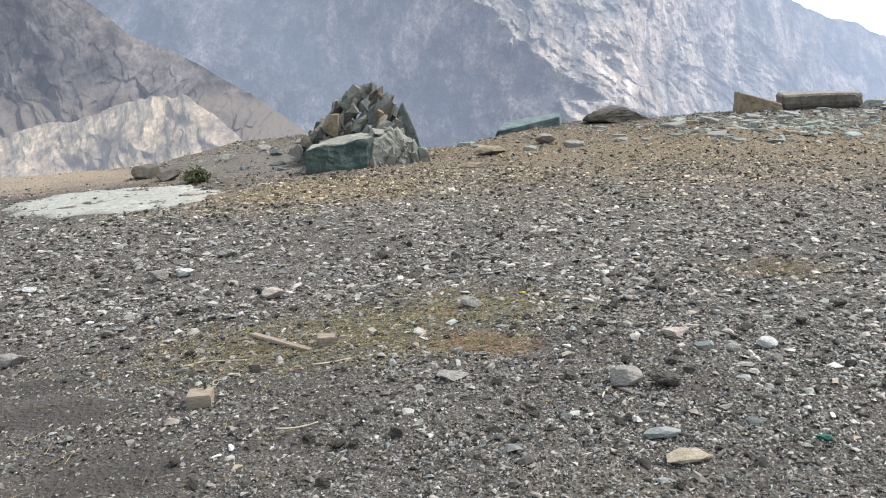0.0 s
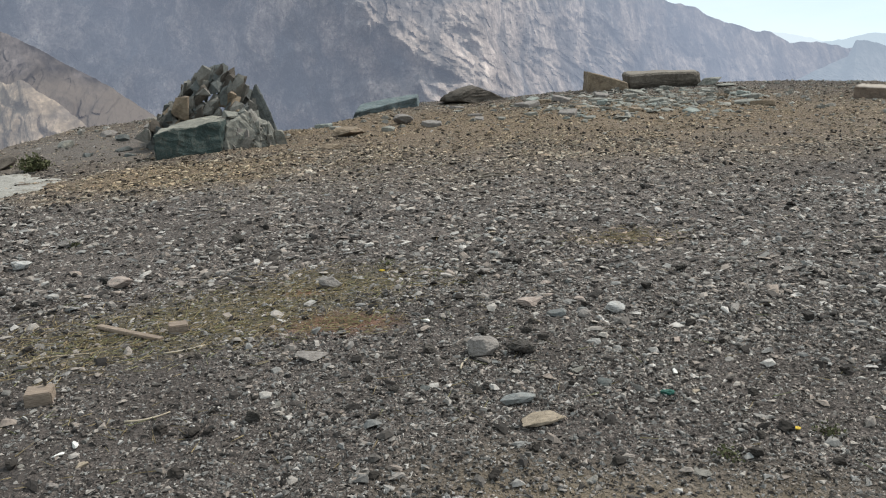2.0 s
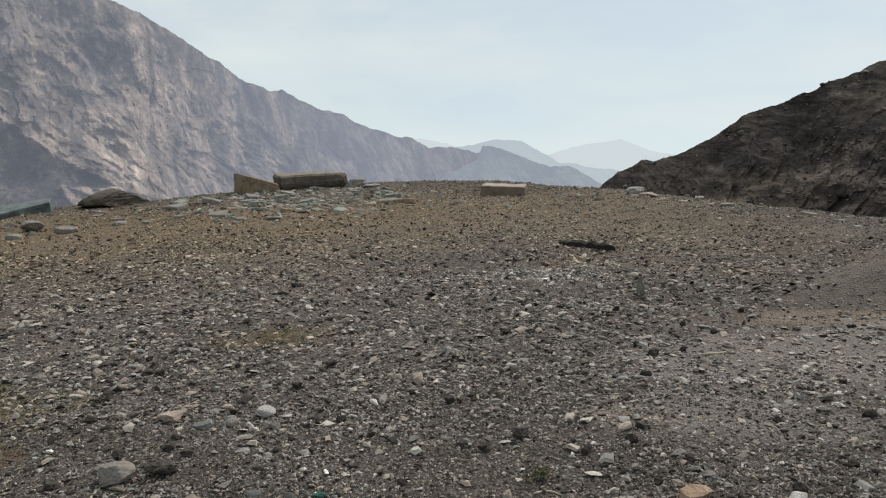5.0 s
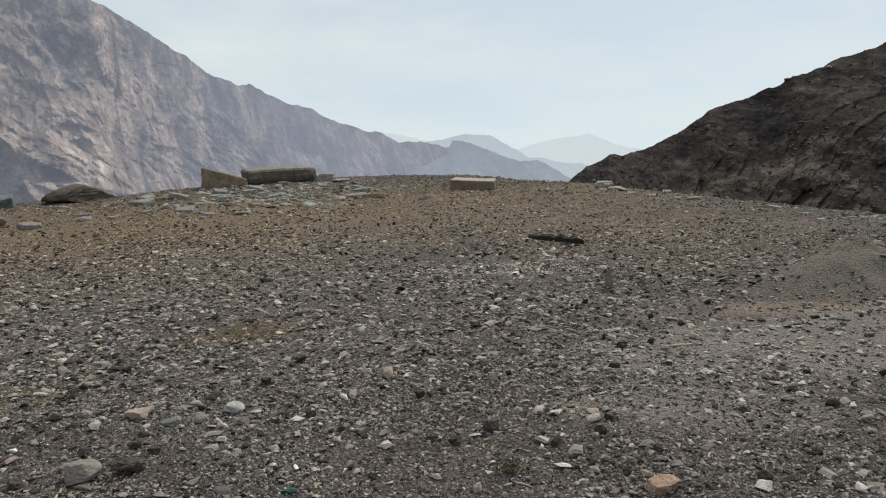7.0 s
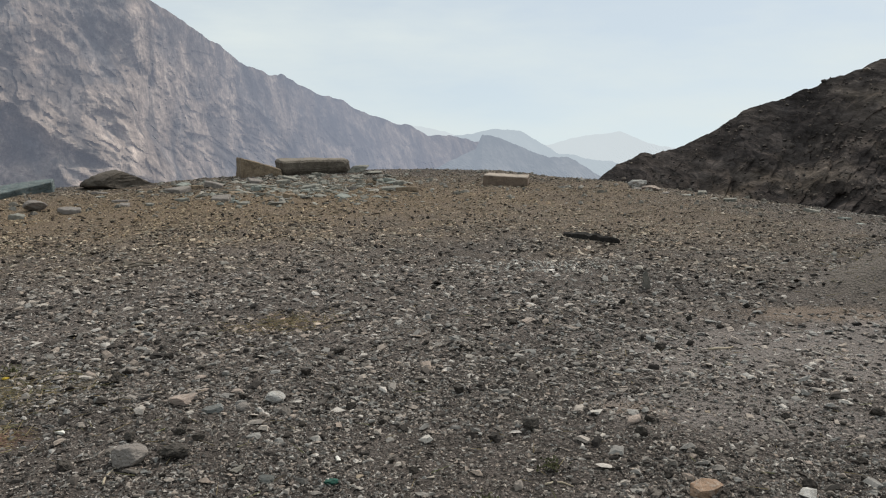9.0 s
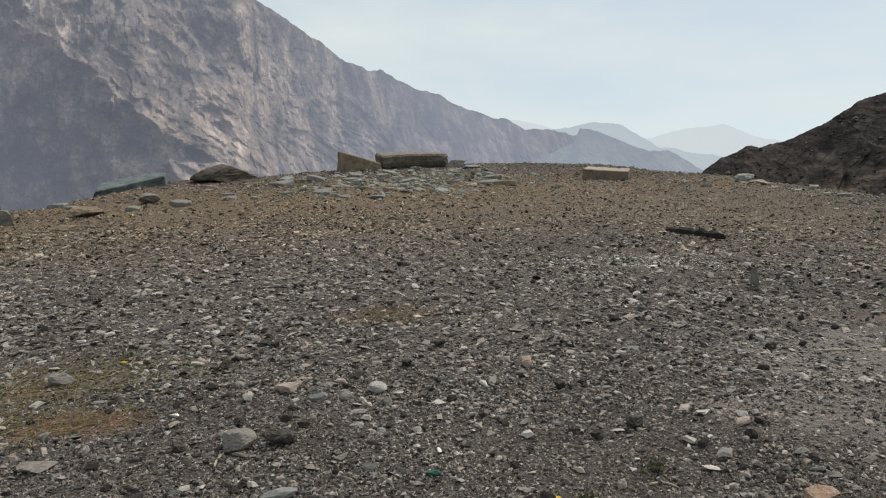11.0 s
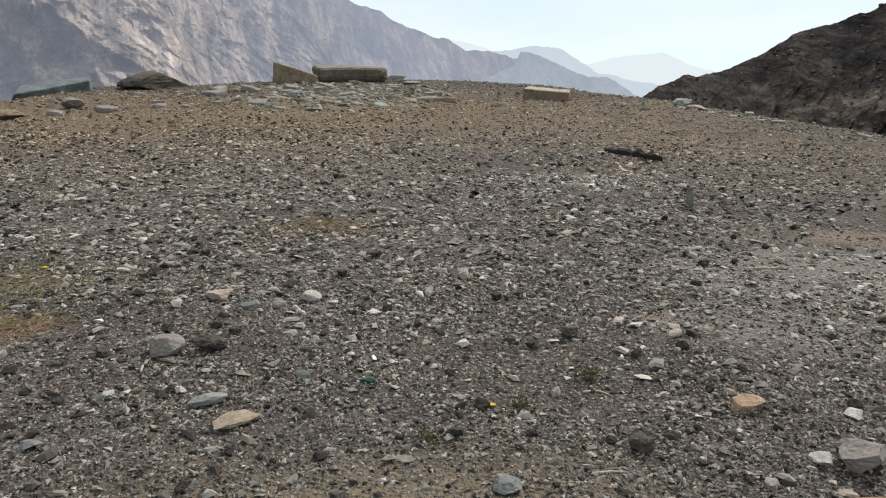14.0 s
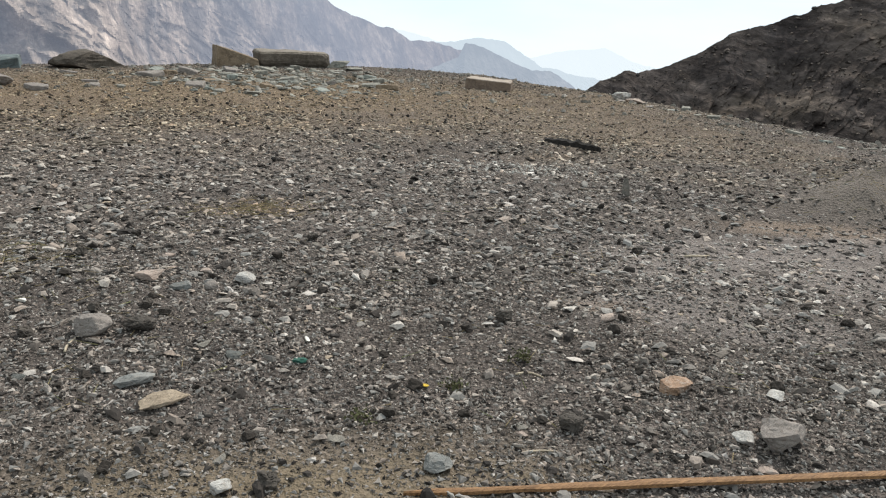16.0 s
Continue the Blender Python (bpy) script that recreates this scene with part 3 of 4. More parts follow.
FAR_SKY = [
    [(31, -5), (34.3, -3.4), (34.7, -2.4), (35.6, -2.6), (37.4, -3.3), (39.2, -4.0), (40.4, -3.9), (41.5, -4.4), (42.5, -5.1), (45, -6)],
    [(29, -2.6), (32.4, -2.6), (34.1, -2.4), (35.6, -2.1), (37.2, -2.2), (38.4, -2.9), (39.6, -3.6), (42, -4), (46, -4.5)],
    [(24, -1.2), (27.1, -1.5), (30.1, -1.9), (35, -2.9), (38.9, -3.1), (41.7, -2.5), (43.8, -2.2), (45.5, -2.9), (47.4, -3.3), (52, -3.6)],
]
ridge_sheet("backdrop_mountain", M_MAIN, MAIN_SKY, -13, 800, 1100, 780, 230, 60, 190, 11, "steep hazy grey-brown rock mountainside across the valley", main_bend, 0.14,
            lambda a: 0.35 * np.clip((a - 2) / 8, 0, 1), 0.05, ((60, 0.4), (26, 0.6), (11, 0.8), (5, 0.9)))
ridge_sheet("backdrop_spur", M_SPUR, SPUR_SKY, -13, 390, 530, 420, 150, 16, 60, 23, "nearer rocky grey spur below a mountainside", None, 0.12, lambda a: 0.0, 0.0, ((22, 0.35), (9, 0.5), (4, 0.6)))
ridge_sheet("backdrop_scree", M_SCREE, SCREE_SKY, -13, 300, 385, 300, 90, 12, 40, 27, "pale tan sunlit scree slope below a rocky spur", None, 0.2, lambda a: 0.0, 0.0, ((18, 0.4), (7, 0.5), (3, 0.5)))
ridge_sheet("hill_right", M_HILL, HILL_SKY, -16, 75, 112, 420, 180, 3.6, 14, 31, "dark brown stony hillside in shade", None, 0.12, lambda a: -0.4, 0.0, ((7.0, 0.08), (3.0, 0.16), (1.3, 0.42), (0.6, 0.6)))
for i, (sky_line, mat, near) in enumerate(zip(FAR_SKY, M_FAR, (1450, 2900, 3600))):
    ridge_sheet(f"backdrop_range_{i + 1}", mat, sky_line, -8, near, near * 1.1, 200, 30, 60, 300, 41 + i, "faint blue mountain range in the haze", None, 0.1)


# ---- gravel ----
BOX = np.array([[x, y, z] for z in (-1, 1) for y in (-1, 1) for x in (-1, 1)], float)
BOX_F = np.array([[4, 5, 7], [4, 7, 6], [0, 1, 5], [0, 5, 4], [2, 6, 7], [2, 7, 3], [0, 4, 6], [0, 6, 2], [1, 3, 7], [1, 7, 5]])


HEX = np.array([[k * math.cos(a), k * math.sin(a), z] for z, k in ((-1, 1.0), (1, 0.8)) for a in (math.pi * i / 3 for i in range(6))])
HEX_F = np.array([[0, 2, 1], [0, 3, 2], [0, 4, 3], [0, 5, 4], [6, 7, 8], [6, 8, 9], [6, 9, 10], [6, 10, 11]] + [q for i in range(6) for q in ([i, (i + 1) % 6, 6 + (i + 1) % 6], [i, 6 + (i + 1) % 6, 6 + i])])
TET = np.array([[1, 0, -1], [-0.5, 0.87, -1], [-0.5, -0.87, -1], [0.2, 0.1, 1]], float)
TET_F = np.array([[0, 1, 3], [1, 2, 3], [2, 0, 3]])
PRISM = np.array([[k * math.cos(a), k * math.sin(a), z] for z, k in ((-1, 1.25), (1, 1.15)) for a in (0.0, 2.1, 4.2)])
PRISM_F = np.array([[3, 4, 5], [0, 1, 4], [0, 4, 3], [1, 2, 5], [1, 5, 4], [2, 0, 3], [2, 3, 5]])
bm_ball = bmesh.new()
bmesh.ops.create_icosphere(bm_ball, subdivisions=1, radius=1.0)
BALL, BALL_F = np.array([v.co[:] for v in bm_ball.verts]), np.array([[v.index for v in f.verts] for f in bm_ball.faces])
bm_ball.free()


def scatter(name, x, y, size, material, label, category, seed, flat=0.5, sink=0.25, shape=(BOX, BOX_F), jitter=0.35, tip=0.35):
    """Loose stones lying on the ground, joined into one mesh."""
    r = np.random.RandomState(seed)
    tv, tf = shape
    n, k = len(x), len(tv)
    v = tv[None] * (1 + jitter * (r.rand(n, k, 3) - 0.5) * 2) * np.where(tv[None, :, 2:] > 0, 0.64, 1.0)
    v = v * (size[:, None] * np.stack([np.ones(n), r.uniform(0.35, 0.85, n), flat * r.uniform(0.5, 1.5, n)], 1))[:, None] * 0.5
    ta, tb, tc = r.normal(0, tip, n), r.normal(0, tip, n), r.uniform(0, 2 * np.pi, n)
    for axis, ang in ((0, ta), (1, tb), (2, tc)):
        c, s = np.cos(ang)[:, None], np.sin(ang)[:, None]
        i, j = [(1, 2), (0, 2), (0, 1)][axis]
        v[..., i], v[..., j] = v[..., i] * c - v[..., j] * s, v[..., i] * s + v[..., j] * c
    half = -v[..., 2].min(1)
    v = v + np.stack([x, y, ground_z(x, y) + half * (1 - 2 * sink)], 1)[:, None]
    f = tf[None] + (np.arange(n) * k)[:, None, None]
    ob = mesh_object(name, v.reshape(-1, 3), f.reshape(-1, 3), material)
    return tagged(ob, label, category, kind="stuff")


def wedge(r, n, r0, r1, a0=-42, a1=68):
    """Places strewn evenly over the part of the plateau between two distances, short of the brink."""
    d = np.sqrt(r.uniform(r0 * r0, r1 * r1, n))
    a = np.radians(r.uniform(a0, a1, n))
    x, y = d * np.sin(a), d * np.cos(a)
    clump = fbm(x * 1.1, y * 1.1, 4, 77)
    bare = np.zeros(n)
    for bx, by, rx, ry, k in ((6.75, 3.75, 0.9, 0.5, 0.9), (5.35, 3.4, 0.8, 0.3, 0.4), (4.4, 3.0, 0.9, 0.45, 0.28), (3.3, 2.55, 0.5, 0.25, 0.25), (0.14, 3.97, 0.26, 0.14, 0.75), (2.04, 5.14, 0.25, 0.15, 0.4), (-1.8, 3.4, 0.42, 0.25, 0.95), (-1.27, 2.78, 0.4, 0.2, 0.9), (-1.99, 3.68, 0.3, 0.12, 0.9), (-2.2, 3.9, 0.6, 0.4, 0.6), (1.0, 2.05, 0.6, 0.25, 0.6), (2.9, 2.65, 0.3, 0.2, 0.5), (-2.5, 11.6, 1.2, 1.5, 0.8), (-6.0, 10.6, 2.6, 1.1, 0.9), (-1.5, 3.3, 1.4, 0.9, 0.55), (-3.7, 8.8, 1.0, 0.7, 0.85), (0.7, 2.5, 0.6, 0.3, 0.3)):
        bare = np.maximum(bare, k * np.clip(1.6 - np.hypot((x - bx) / rx, (y - by) / ry), 0, 1))
    keep = (d < brink(x, y) + 0.3) & (r.rand(n) < np.clip((clump - 0.25) * 4.0, 0.5, 1) * (1 - bare))
    return x[keep], y[keep]


def singles(name, shapes, x, y, size, rng, label, category, group):
    """Stones large enough to be picked up one by one, sharing a few shapes."""
    for ob in [o for o in bpy.data.objects if o.data in shapes]:
        bpy.data.objects.remove(ob)
    for a, c, s in zip(x, y, size):
        ob = new(name, rng.choice(shapes))
        ob.matrix_world = pose(a, c, float(ground_z(a, c)) - 0.004, rng.uniform(-8, 8), rng.uniform(-8, 8), rng.uniform(0, 360)) @ Matrix.Scale(float(s), 4)
        tagged(ob, label[ob.data] if isinstance(label, dict) else label, category, group)


def build_gravel():
    r = np.random.RandomState(5)
    for name, n, r0, r1, med, flat, shape, fade, what in (
        ("fine_gravel", 135000, 1.6, 6.0, 0.0102, 0.24, (PRISM, PRISM_F), (6.0, 4.0), "fine flaky grey-brown stone chips covering the ground"),
        ("grit", 230000, 1.6, 4.8, 0.0085, 0.34, (TET, TET_F), (4.8, 3.6), "fine stone splinters and grit between the gravel"),
        ("gravel", 11000, 1.6, 8.0, 0.0215, 0.22, (HEX, HEX_F), (7.5, 6.0), "flaky grey and brown gravel strewn over the ground"),
        ("mixed_gravel", 40000, 3.2, 9.8, 0.0195, 0.18, (BOX, BOX_F), (3.2, 5.2), "flaky grey-brown stone chips covering the ground"),
        ("flaky_gravel", 115000, 3.0, 10.2, 0.0138, 0.19, (PRISM, PRISM_F), (3.0, 4.8), "small sharp grey-brown stone flakes covering the ground"),
        ("far_gravel", 95000, 8.4, 17.0, 0.0195, 0.19, (PRISM, PRISM_F), (8.4, 9.8), "grey and tan stone flakes strewn towards the brink"),
        ("far_grit", 110000, 8.0, 17.0, 0.0165, 0.26, (TET, TET_F), (8.0, 10.0), "small stone splinters strewn towards the brink"),
    ):
        x, y = wedge(r, n, r0, r1)
        near = np.clip((np.hypot(x, y) - fade[0]) / (fade[1] - fade[0]), 0, 1) > r.rand(len(x))
        x, y = x[near], y[near]
        scatter(name, x, y, med * np.clip(np.exp(r.normal(0, 0.62, len(x))), 0.4, 3.2), M_GRAVEL, what, "gravel", r.randint(9999), flat, 0.03, shape=shape, jitter=0.5, tip=0.17)
    x, y = wedge(r, 2600, 1.8, 11.0)
    size = 0.031 * np.clip(np.exp(r.normal(0, 0.42, len(x))), 0.4, 2.1)
    near = (np.hypot(x, y) < 5.0) & (size > 0.028)
    rng = random.Random(61)
    singles("dung_lump", [part("dung_lump", rock_bm(rng, 1.0, rng.uniform(0.7, 0.95), rng.uniform(0.42, 0.68), 3, 12, 0.2, 0.62), M_PELLET).data for _ in range(6)],
            x[near], y[near], size[near], rng, "dark brown dried dung lump lying on gravel", "dung", "dung lumps")
    x, y, size = x[~near], y[~near], size[~near]
    scatter("dark_lumps", x, y, size, M_PELLET, "small dark brown dried lumps scattered on the gravel", "dung", 71, 0.6, 0.12, (BALL, BALL_F), 0.2)
    x, y = wedge(r, 480, 1.8, 12.0)
    scatter("pale_chips", x, y, 0.02 * np.clip(np.exp(r.normal(0, 0.4, len(x))), 0.4, 1.9), M_PALE, "small pale flat stone chips scattered on the gravel", "stones", 72, 0.25, 0.1, (HEX, HEX_F), 0.45)
    x, y = r.normal(4.63, 0.4, 620), r.normal(0, 0.17, 620)
    y = 5.8 - 0.5 * (x - 4.63) + y
    scatter("white_chips", x, y, 0.02 * np.clip(np.exp(r.normal(0, 0.4, len(x))), 0.4, 1.9), M_PALE, "patch of small bleached white chips on the gravel", "stones", 76, 0.25, 0.1, (HEX, HEX_F), 0.45)
    x, y = r.normal(5.4, 1.2, 520), r.normal(13.0, 1.1, 520)
    keep = np.hypot(x, y) < brink(x, y) - 0.1
    x, y = x[keep], y[keep]
    scatter("slate_rubble", x, y, 0.1 * np.clip(np.exp(r.normal(0, 0.5, len(x))), 0.4, 1.9), M_RUBBLE, "broken blue-green slate rubble near the stone beam", "rubble", 74, 0.16, 0.1, (HEX, HEX_F), 0.5, 0.12)
    x, y = wedge(r, 1100, 11.5, 17.0)
    scatter("rim_rubble", x, y, 0.075 * np.clip(np.exp(r.normal(0, 0.4, len(x))), 0.4, 1.9), M_FLAT, "grey stone rubble lying along the brink", "rubble", 75, 0.35, 0.15, (HEX, HEX_F), 0.45, 0.15)
    x, y = wedge(r, 1400, 2.0, 16.0)
    size = 0.044 * np.clip(np.exp(r.normal(0, 0.35, len(x))), 0.4, 2.2)
    near = np.hypot(x, y) < 6.5
    tones = {}
    for mat, tone in ((M_GREY, "grey"), (M_FLATS, "weathered grey-brown"), (M_FLATS, "weathered grey-brown"), (M_TANSTONE, "tan"), (M_FLATS, "weathered grey-brown"), (M_DARKSLATE, "dark slate"), (M_PINK, "pinkish")):
        chip = part("flat_stone", rock_bm(rng, 1.0, rng.uniform(0.55, 0.85), rng.uniform(0.16, 0.3), 3, 12, 0.08, 0.55), mat)
        tones[chip.data] = f"flat broken {tone} stone lying on gravel"
    singles("flat_stone", list(tones), x[near], y[near], size[near], rng, tones, "stone", "loose flat stones")
    x, y, size = x[~near], y[~near], size[~near]
    scatter("flat_stones", x, y, size, M_FLAT, "flat grey stones lying scattered on the gravel", "stones", 73, 0.2, 0.2, (HEX, HEX_F), 0.45, 0.15)


build_gravel()


# ---- single stones ----
def stone(x, y, w, material, label, seed, flat=0.5, long=0.75, turn=None, category="stone", name="stone", cuts=13, group="", tip=0.0, rough=0.085):
    rng = random.Random(seed)
    ob = part(name, rock_bm(rng, w, w * long, w * flat, 4, 9 if "rounded" in label else cuts, 0.22 if "lump" in label or "clod" in label else rough, 0.7 if "rounded" in label else 0.62), material)
    turn = rng.uniform(0, 360) if turn is None else turn
    ob.matrix_world = pose(x, y, float(ground_z(x, y)) - w * flat * 0.12, tip, tip * 0.4, turn)
    return tagged(ob, label, category, group)


def build_stones():
    for i, (x, y, w, mat, label, flat, long, turn) in enumerate((
        (0.73, 3.42, 0.145, M_GREY, "rounded grey stone half sunk in gravel", 0.62, 0.85, 20),
        (0.89, 3.38, 0.13, M_DARKSTONE, "dark crumbly lump beside a rounded grey stone", 0.5, 0.8, 0),
        (1.5, 3.85, 0.11, M_PALEROCK, "pale grey rounded stone lying on gravel", 0.55, 0.8, 10),
        (1.09, 3.98, 0.15, M_PINK, "flat pinkish stone lying on gravel", 0.3, 0.7, -10),
        (1.19, 3.82, 0.1, M_BLUESTONE, "small blue-grey stone in the gravel", 0.4, 0.7, 15),
        (0.1, 4.58, 0.13, M_GREY, "grey rounded stone lying on gravel", 0.6, 0.75, -20),
        (-0.02, 3.55, 0.145, M_GREY, "flat pale grey stone lying on gravel", 0.28, 0.65, -5),
        (0.76, 2.92, 0.15, M_BLUESTONE, "flat blue-grey stone lying on gravel", 0.3, 0.5, 10),
        (0.8, 2.73, 0.175, M_TANSTONE, "flat tan three-cornered stone with a broken edge", 0.22, 0.55, 15),
        (2.51, 2.07, 0.13, M_ORANGE, "orange and cream broken stone on gravel", 0.45, 0.75, 0),
        (2.53, 1.62, 0.2, M_GREY, "large grey broken stone beside a wooden lath", 0.55, 0.75, -25),
        (2.42, 1.68, 0.09, M_PALEROCK, "small pale broken stone on gravel", 0.5, 0.8, 0),
        (2.83, 1.86, 0.1, M_PALEROCK, "flat pale stone lying on gravel", 0.3, 0.6, 20),
        (0.92, 2.12, 0.07, M_DARKSTONE, "round dark brown lump on dusty ground", 0.75, 0.9, 0),
        (0.8, 2.16, 0.062, M_PALEROCK, "small pale blue-white stone on dusty ground", 0.7, 0.9, 0),
        (1.42, 2.02, 0.1, M_BLUESTONE, "blue-grey stone lying on gravel", 0.45, 0.9, 60),
        (1.95, 2.02, 0.1, M_DARKSTONE, "dark crumbly lump lying on gravel", 0.6, 0.8, 0),
        (-2.27, 4.0, 0.16, M_GREY, "pale grey rounded stone at the dusty ground", 0.5, 0.7, 0),
        (-2.83, 5.38, 0.11, M_PALEROCK, "small white stone lying on gravel", 0.4, 0.6, 0),
        (-1.99, 5.47, 0.13, M_GREY, "pale grey rounded stone on gravel", 0.6, 0.8, 0),
        (-1.84, 5.57, 0.135, M_PALEROCK, "white flat stone lying on gravel", 0.45, 0.6, 0),
        (-1.67, 6.05, 0.16, M_GREY, "grey flat stone lying on gravel", 0.35, 0.6, 0),
        (-1.1, 4.92, 0.145, M_PINK, "pinkish pale stone lying on gravel", 0.5, 0.7, 0),
        (-0.49, 5.73, 0.085, M_DARKSTONE, "dark stone with a white top on gravel", 0.9, 0.9, 0),
        (-0.25, 3.0, 0.06, M_DARKSTONE, "small dark round lump on gravel", 0.9, 0.9, 0),
        (0.56, 11.0, 0.42, M_TAN, "flat tan rock lying near the brink", 0.3, 0.7, 0),
        (0.31, 9.98, 0.3, M_TAN, "flat brown stone lying near the brink", 0.2, 0.6, 0),
        (1.37, 11.9, 0.32, M_GREY, "pale broken stone lying near the brink", 0.5, 0.5, 40),
        (4.22, 10.86, 0.28, M_SLAB, "flat grey stone lying on straw-coloured gravel", 0.2, 0.6, 0),
        (10.22, 10.2, 0.42, M_PALEROCK, "pale pinkish broken stone lying on the rim", 0.35, 0.6, 20),
        (10.1, 9.75, 0.34, M_PINK, "flat pale pinkish stone lying on the rim", 0.25, 0.7, -30),
        (7.36, 14.75, 0.5, M_SLAB, "tilted grey slab lying against a stone beam", 0.3, 0.6, 10),
        (7.4, 14.25, 0.38, M_SLAB, "flat grey slab lying near a stone beam", 0.16, 0.7, -15),
        (0.5, 3.5, 0.06, M_DARKSTONE, "small dark round lump on gravel", 0.8, 0.9, 0),
        (0.78, 3.66, 0.055, M_DARKSTONE, "small dark round lump on gravel", 0.8, 0.9, 40),
        (0.88, 4.46, 0.075, M_DARKSTONE, "small dark round lump on gravel", 0.75, 0.8, 10),
        (0.98, 3.62, 0.07, M_DARKSTONE, "small dark round lump on gravel", 0.6, 0.8, 70),
        (1.02, 3.5, 0.06, M_DARKSTONE, "small dark round lump on gravel", 0.7, 0.8, 20),
        (0.3, 3.12, 0.05, M_DARKSTONE, "small dark round lump on gravel", 0.7, 0.8, 20),
        (2.08, 4.36, 0.07, M_DARKSTONE, "small dark round lump on gravel", 0.8, 0.8, 20),
        (3.68, 3.42, 0.07, M_DARKSTONE, "small dark round lump on gravel", 0.8, 0.8, 20),
        (2.3, 2.86, 0.09, M_DARKSTONE, "dark rough clod lying on gravel", 0.6, 0.8, 20),
        (3.3, 4.34, 0.07, M_DARKSTONE, "dark rough clod beside a pinkish stone", 0.6, 0.8, 20),
        (1.32, 3.78, 0.08, M_GREY, "small pale rounded pebble on gravel", 0.6, 0.8, 20),
        (2.75, 2.69, 0.13, M_PINK, "flat dark reddish stone on dusty ground", 0.25, 0.4, 10),
        (0.97, 4.6, 0.11, M_GREY, "pale flat stone lying on gravel", 0.35, 0.7, 5),
        (3.42, 4.32, 0.12, M_PINK, "flat pinkish stone lying on gravel", 0.25, 0.7, 0),
    )):
        stone(x, y, w, mat, label, 100 + i, flat, long, turn)


build_stones()
# ---- boulders and blocks at the brink ----
def shard_bm(rng, sx, sy, sz, n=11):
    """An angular splinter of slaty rock standing on z = 0."""
    bm = bmesh.new()
    for _ in range(n):
        z = rng.choice((0.0, 0.15, 0.5, 0.8, 1.0))
        k = 1.0 - 0.45 * z
        bm.verts.new((sx * 0.5 * k * rng.uniform(-1, 1), sy * 0.5 * k * rng.uniform(-1, 1), sz * z))
    bmesh.ops.convex_hull(bm, input=bm.verts[:])
    bmesh.ops.delete(bm, geom=[v for v in bm.verts if not v.link_faces], context="VERTS")
    return bm


def build_boulders():
    rng = random.Random(4)
    pts = [(-1.66, 9.85, -0.1), (-1.0, 10.2, -0.1), (-0.9, 11.2, -0.1), (-1.6, 11.0, -0.1),
           (-1.68, 9.83, 0.31), (-0.97, 10.24, 0.37), (-0.92, 10.4, 0.38), (-0.88, 11.0, 0.38), (-1.58, 10.7, 0.32)]
    tagged(part("boulder", hull_bm(pts, rng, 8, 0.03), M_GREEN), "large split boulder with a smooth dark green face", "boulder")
    pts = [(-1.0, 10.24, -0.1), (-0.42, 10.5, -0.1), (-0.5, 11.2, -0.1), (-1.1, 11.0, -0.1), (-0.9, 10.3, 0.36), (-0.72, 10.46, 0.45), (-0.6, 10.7, 0.46), (-0.42, 10.62, 0.2), (-0.46, 10.95, 0.3), (-1.0, 11.0, 0.46)]
    heap = base("rock_heap", pose(-0.6, 10.6, 0.0), "crumbling pale grey-green rock heap against a green boulder", "rock")
    core = part("rock", hull_bm(pts, rng, 7, 0.04), M_SLAB, heap)
    core.matrix_basis = pose(0.6, -10.57, -0.05)
    rng = random.Random(14)
    for i in range(46):
        x = rng.uniform(-0.98, -0.36)
        top = float(np.interp(x, (-1.0, -0.9, -0.72, -0.55, -0.42, -0.12), (0.4, 0.46, 0.5, 0.44, 0.28, 0.06)))
        h = rng.uniform(0.1, 0.24)
        z = max(-0.06, rng.uniform(0.1, 1.0) * top - h * 0.8)
        w = rng.uniform(0.11, 0.24)
        ob = part("rock", shard_bm(rng, w * 1.25, w * 1.2, h, 14), rng.choice((M_SLAB, M_SLAB, M_FLATS, M_FLATS, M_GREY)), heap)
        ob.matrix_basis = pose(x + 0.6, float(np.interp(x, (-1.0, -0.1), (10.3, 10.78))) + 0.35 * z + rng.uniform(0, 0.1) - 10.6, z, rng.uniform(-25, 25), rng.uniform(-25, 35), rng.uniform(-60, 60))
    rng = random.Random(9)
    out = base("rock_outcrop", pose(-1.25, 11.35, 0.0), "jagged heap of grey-green broken rock behind a boulder", "rock")
    profile = [(-0.72, 0.3), (-0.5, 0.5), (-0.3, 0.68), (-0.1, 0.85), (0.05, 0.98), (0.2, 0.9), (0.35, 0.78), (0.5, 0.55), (0.6, 0.38)]
    for i in range(190):
        x = rng.uniform(-0.7, 0.56)
        top = float(np.interp(x, [q[0] for q in profile], [q[1] for q in profile]))
        front = i >= 40
        h = rng.uniform(0.16, 0.34) * (0.75 if front else 1.0)
        z = max(-0.06, top * (rng.uniform(0.1, 0.92) if front else 1.0) - h * 0.95)
        y = rng.uniform(-0.4, -0.1) * (1.1 - z) if front else rng.uniform(-0.1, 0.3)
        w = rng.uniform(0.1, 0.25)
        bm = shard_bm(rng, w * 1.25, w * rng.uniform(1.0, 1.4), h * 1.2, 12)
        ob = part("rock", bm, rng.choice((M_FLATS, M_FLATS, M_FLATS, M_SLAB, M_BROWN, M_BROWN, M_DARKSLATE, M_DARKSLATE, M_TAN)), out)
        ob.matrix_basis = pose(x, y, z, rng.uniform(-18, 18), rng.uniform(16, 52), rng.uniform(-50, 50))
    ob = part("rock", rock_bm(rng, 1.1, 0.5, 0.6, 4, 16, 0.1, 0.55), M_DARKSLATE, out)
    ob.matrix_basis = pose(-0.05, 0.2, -0.1)
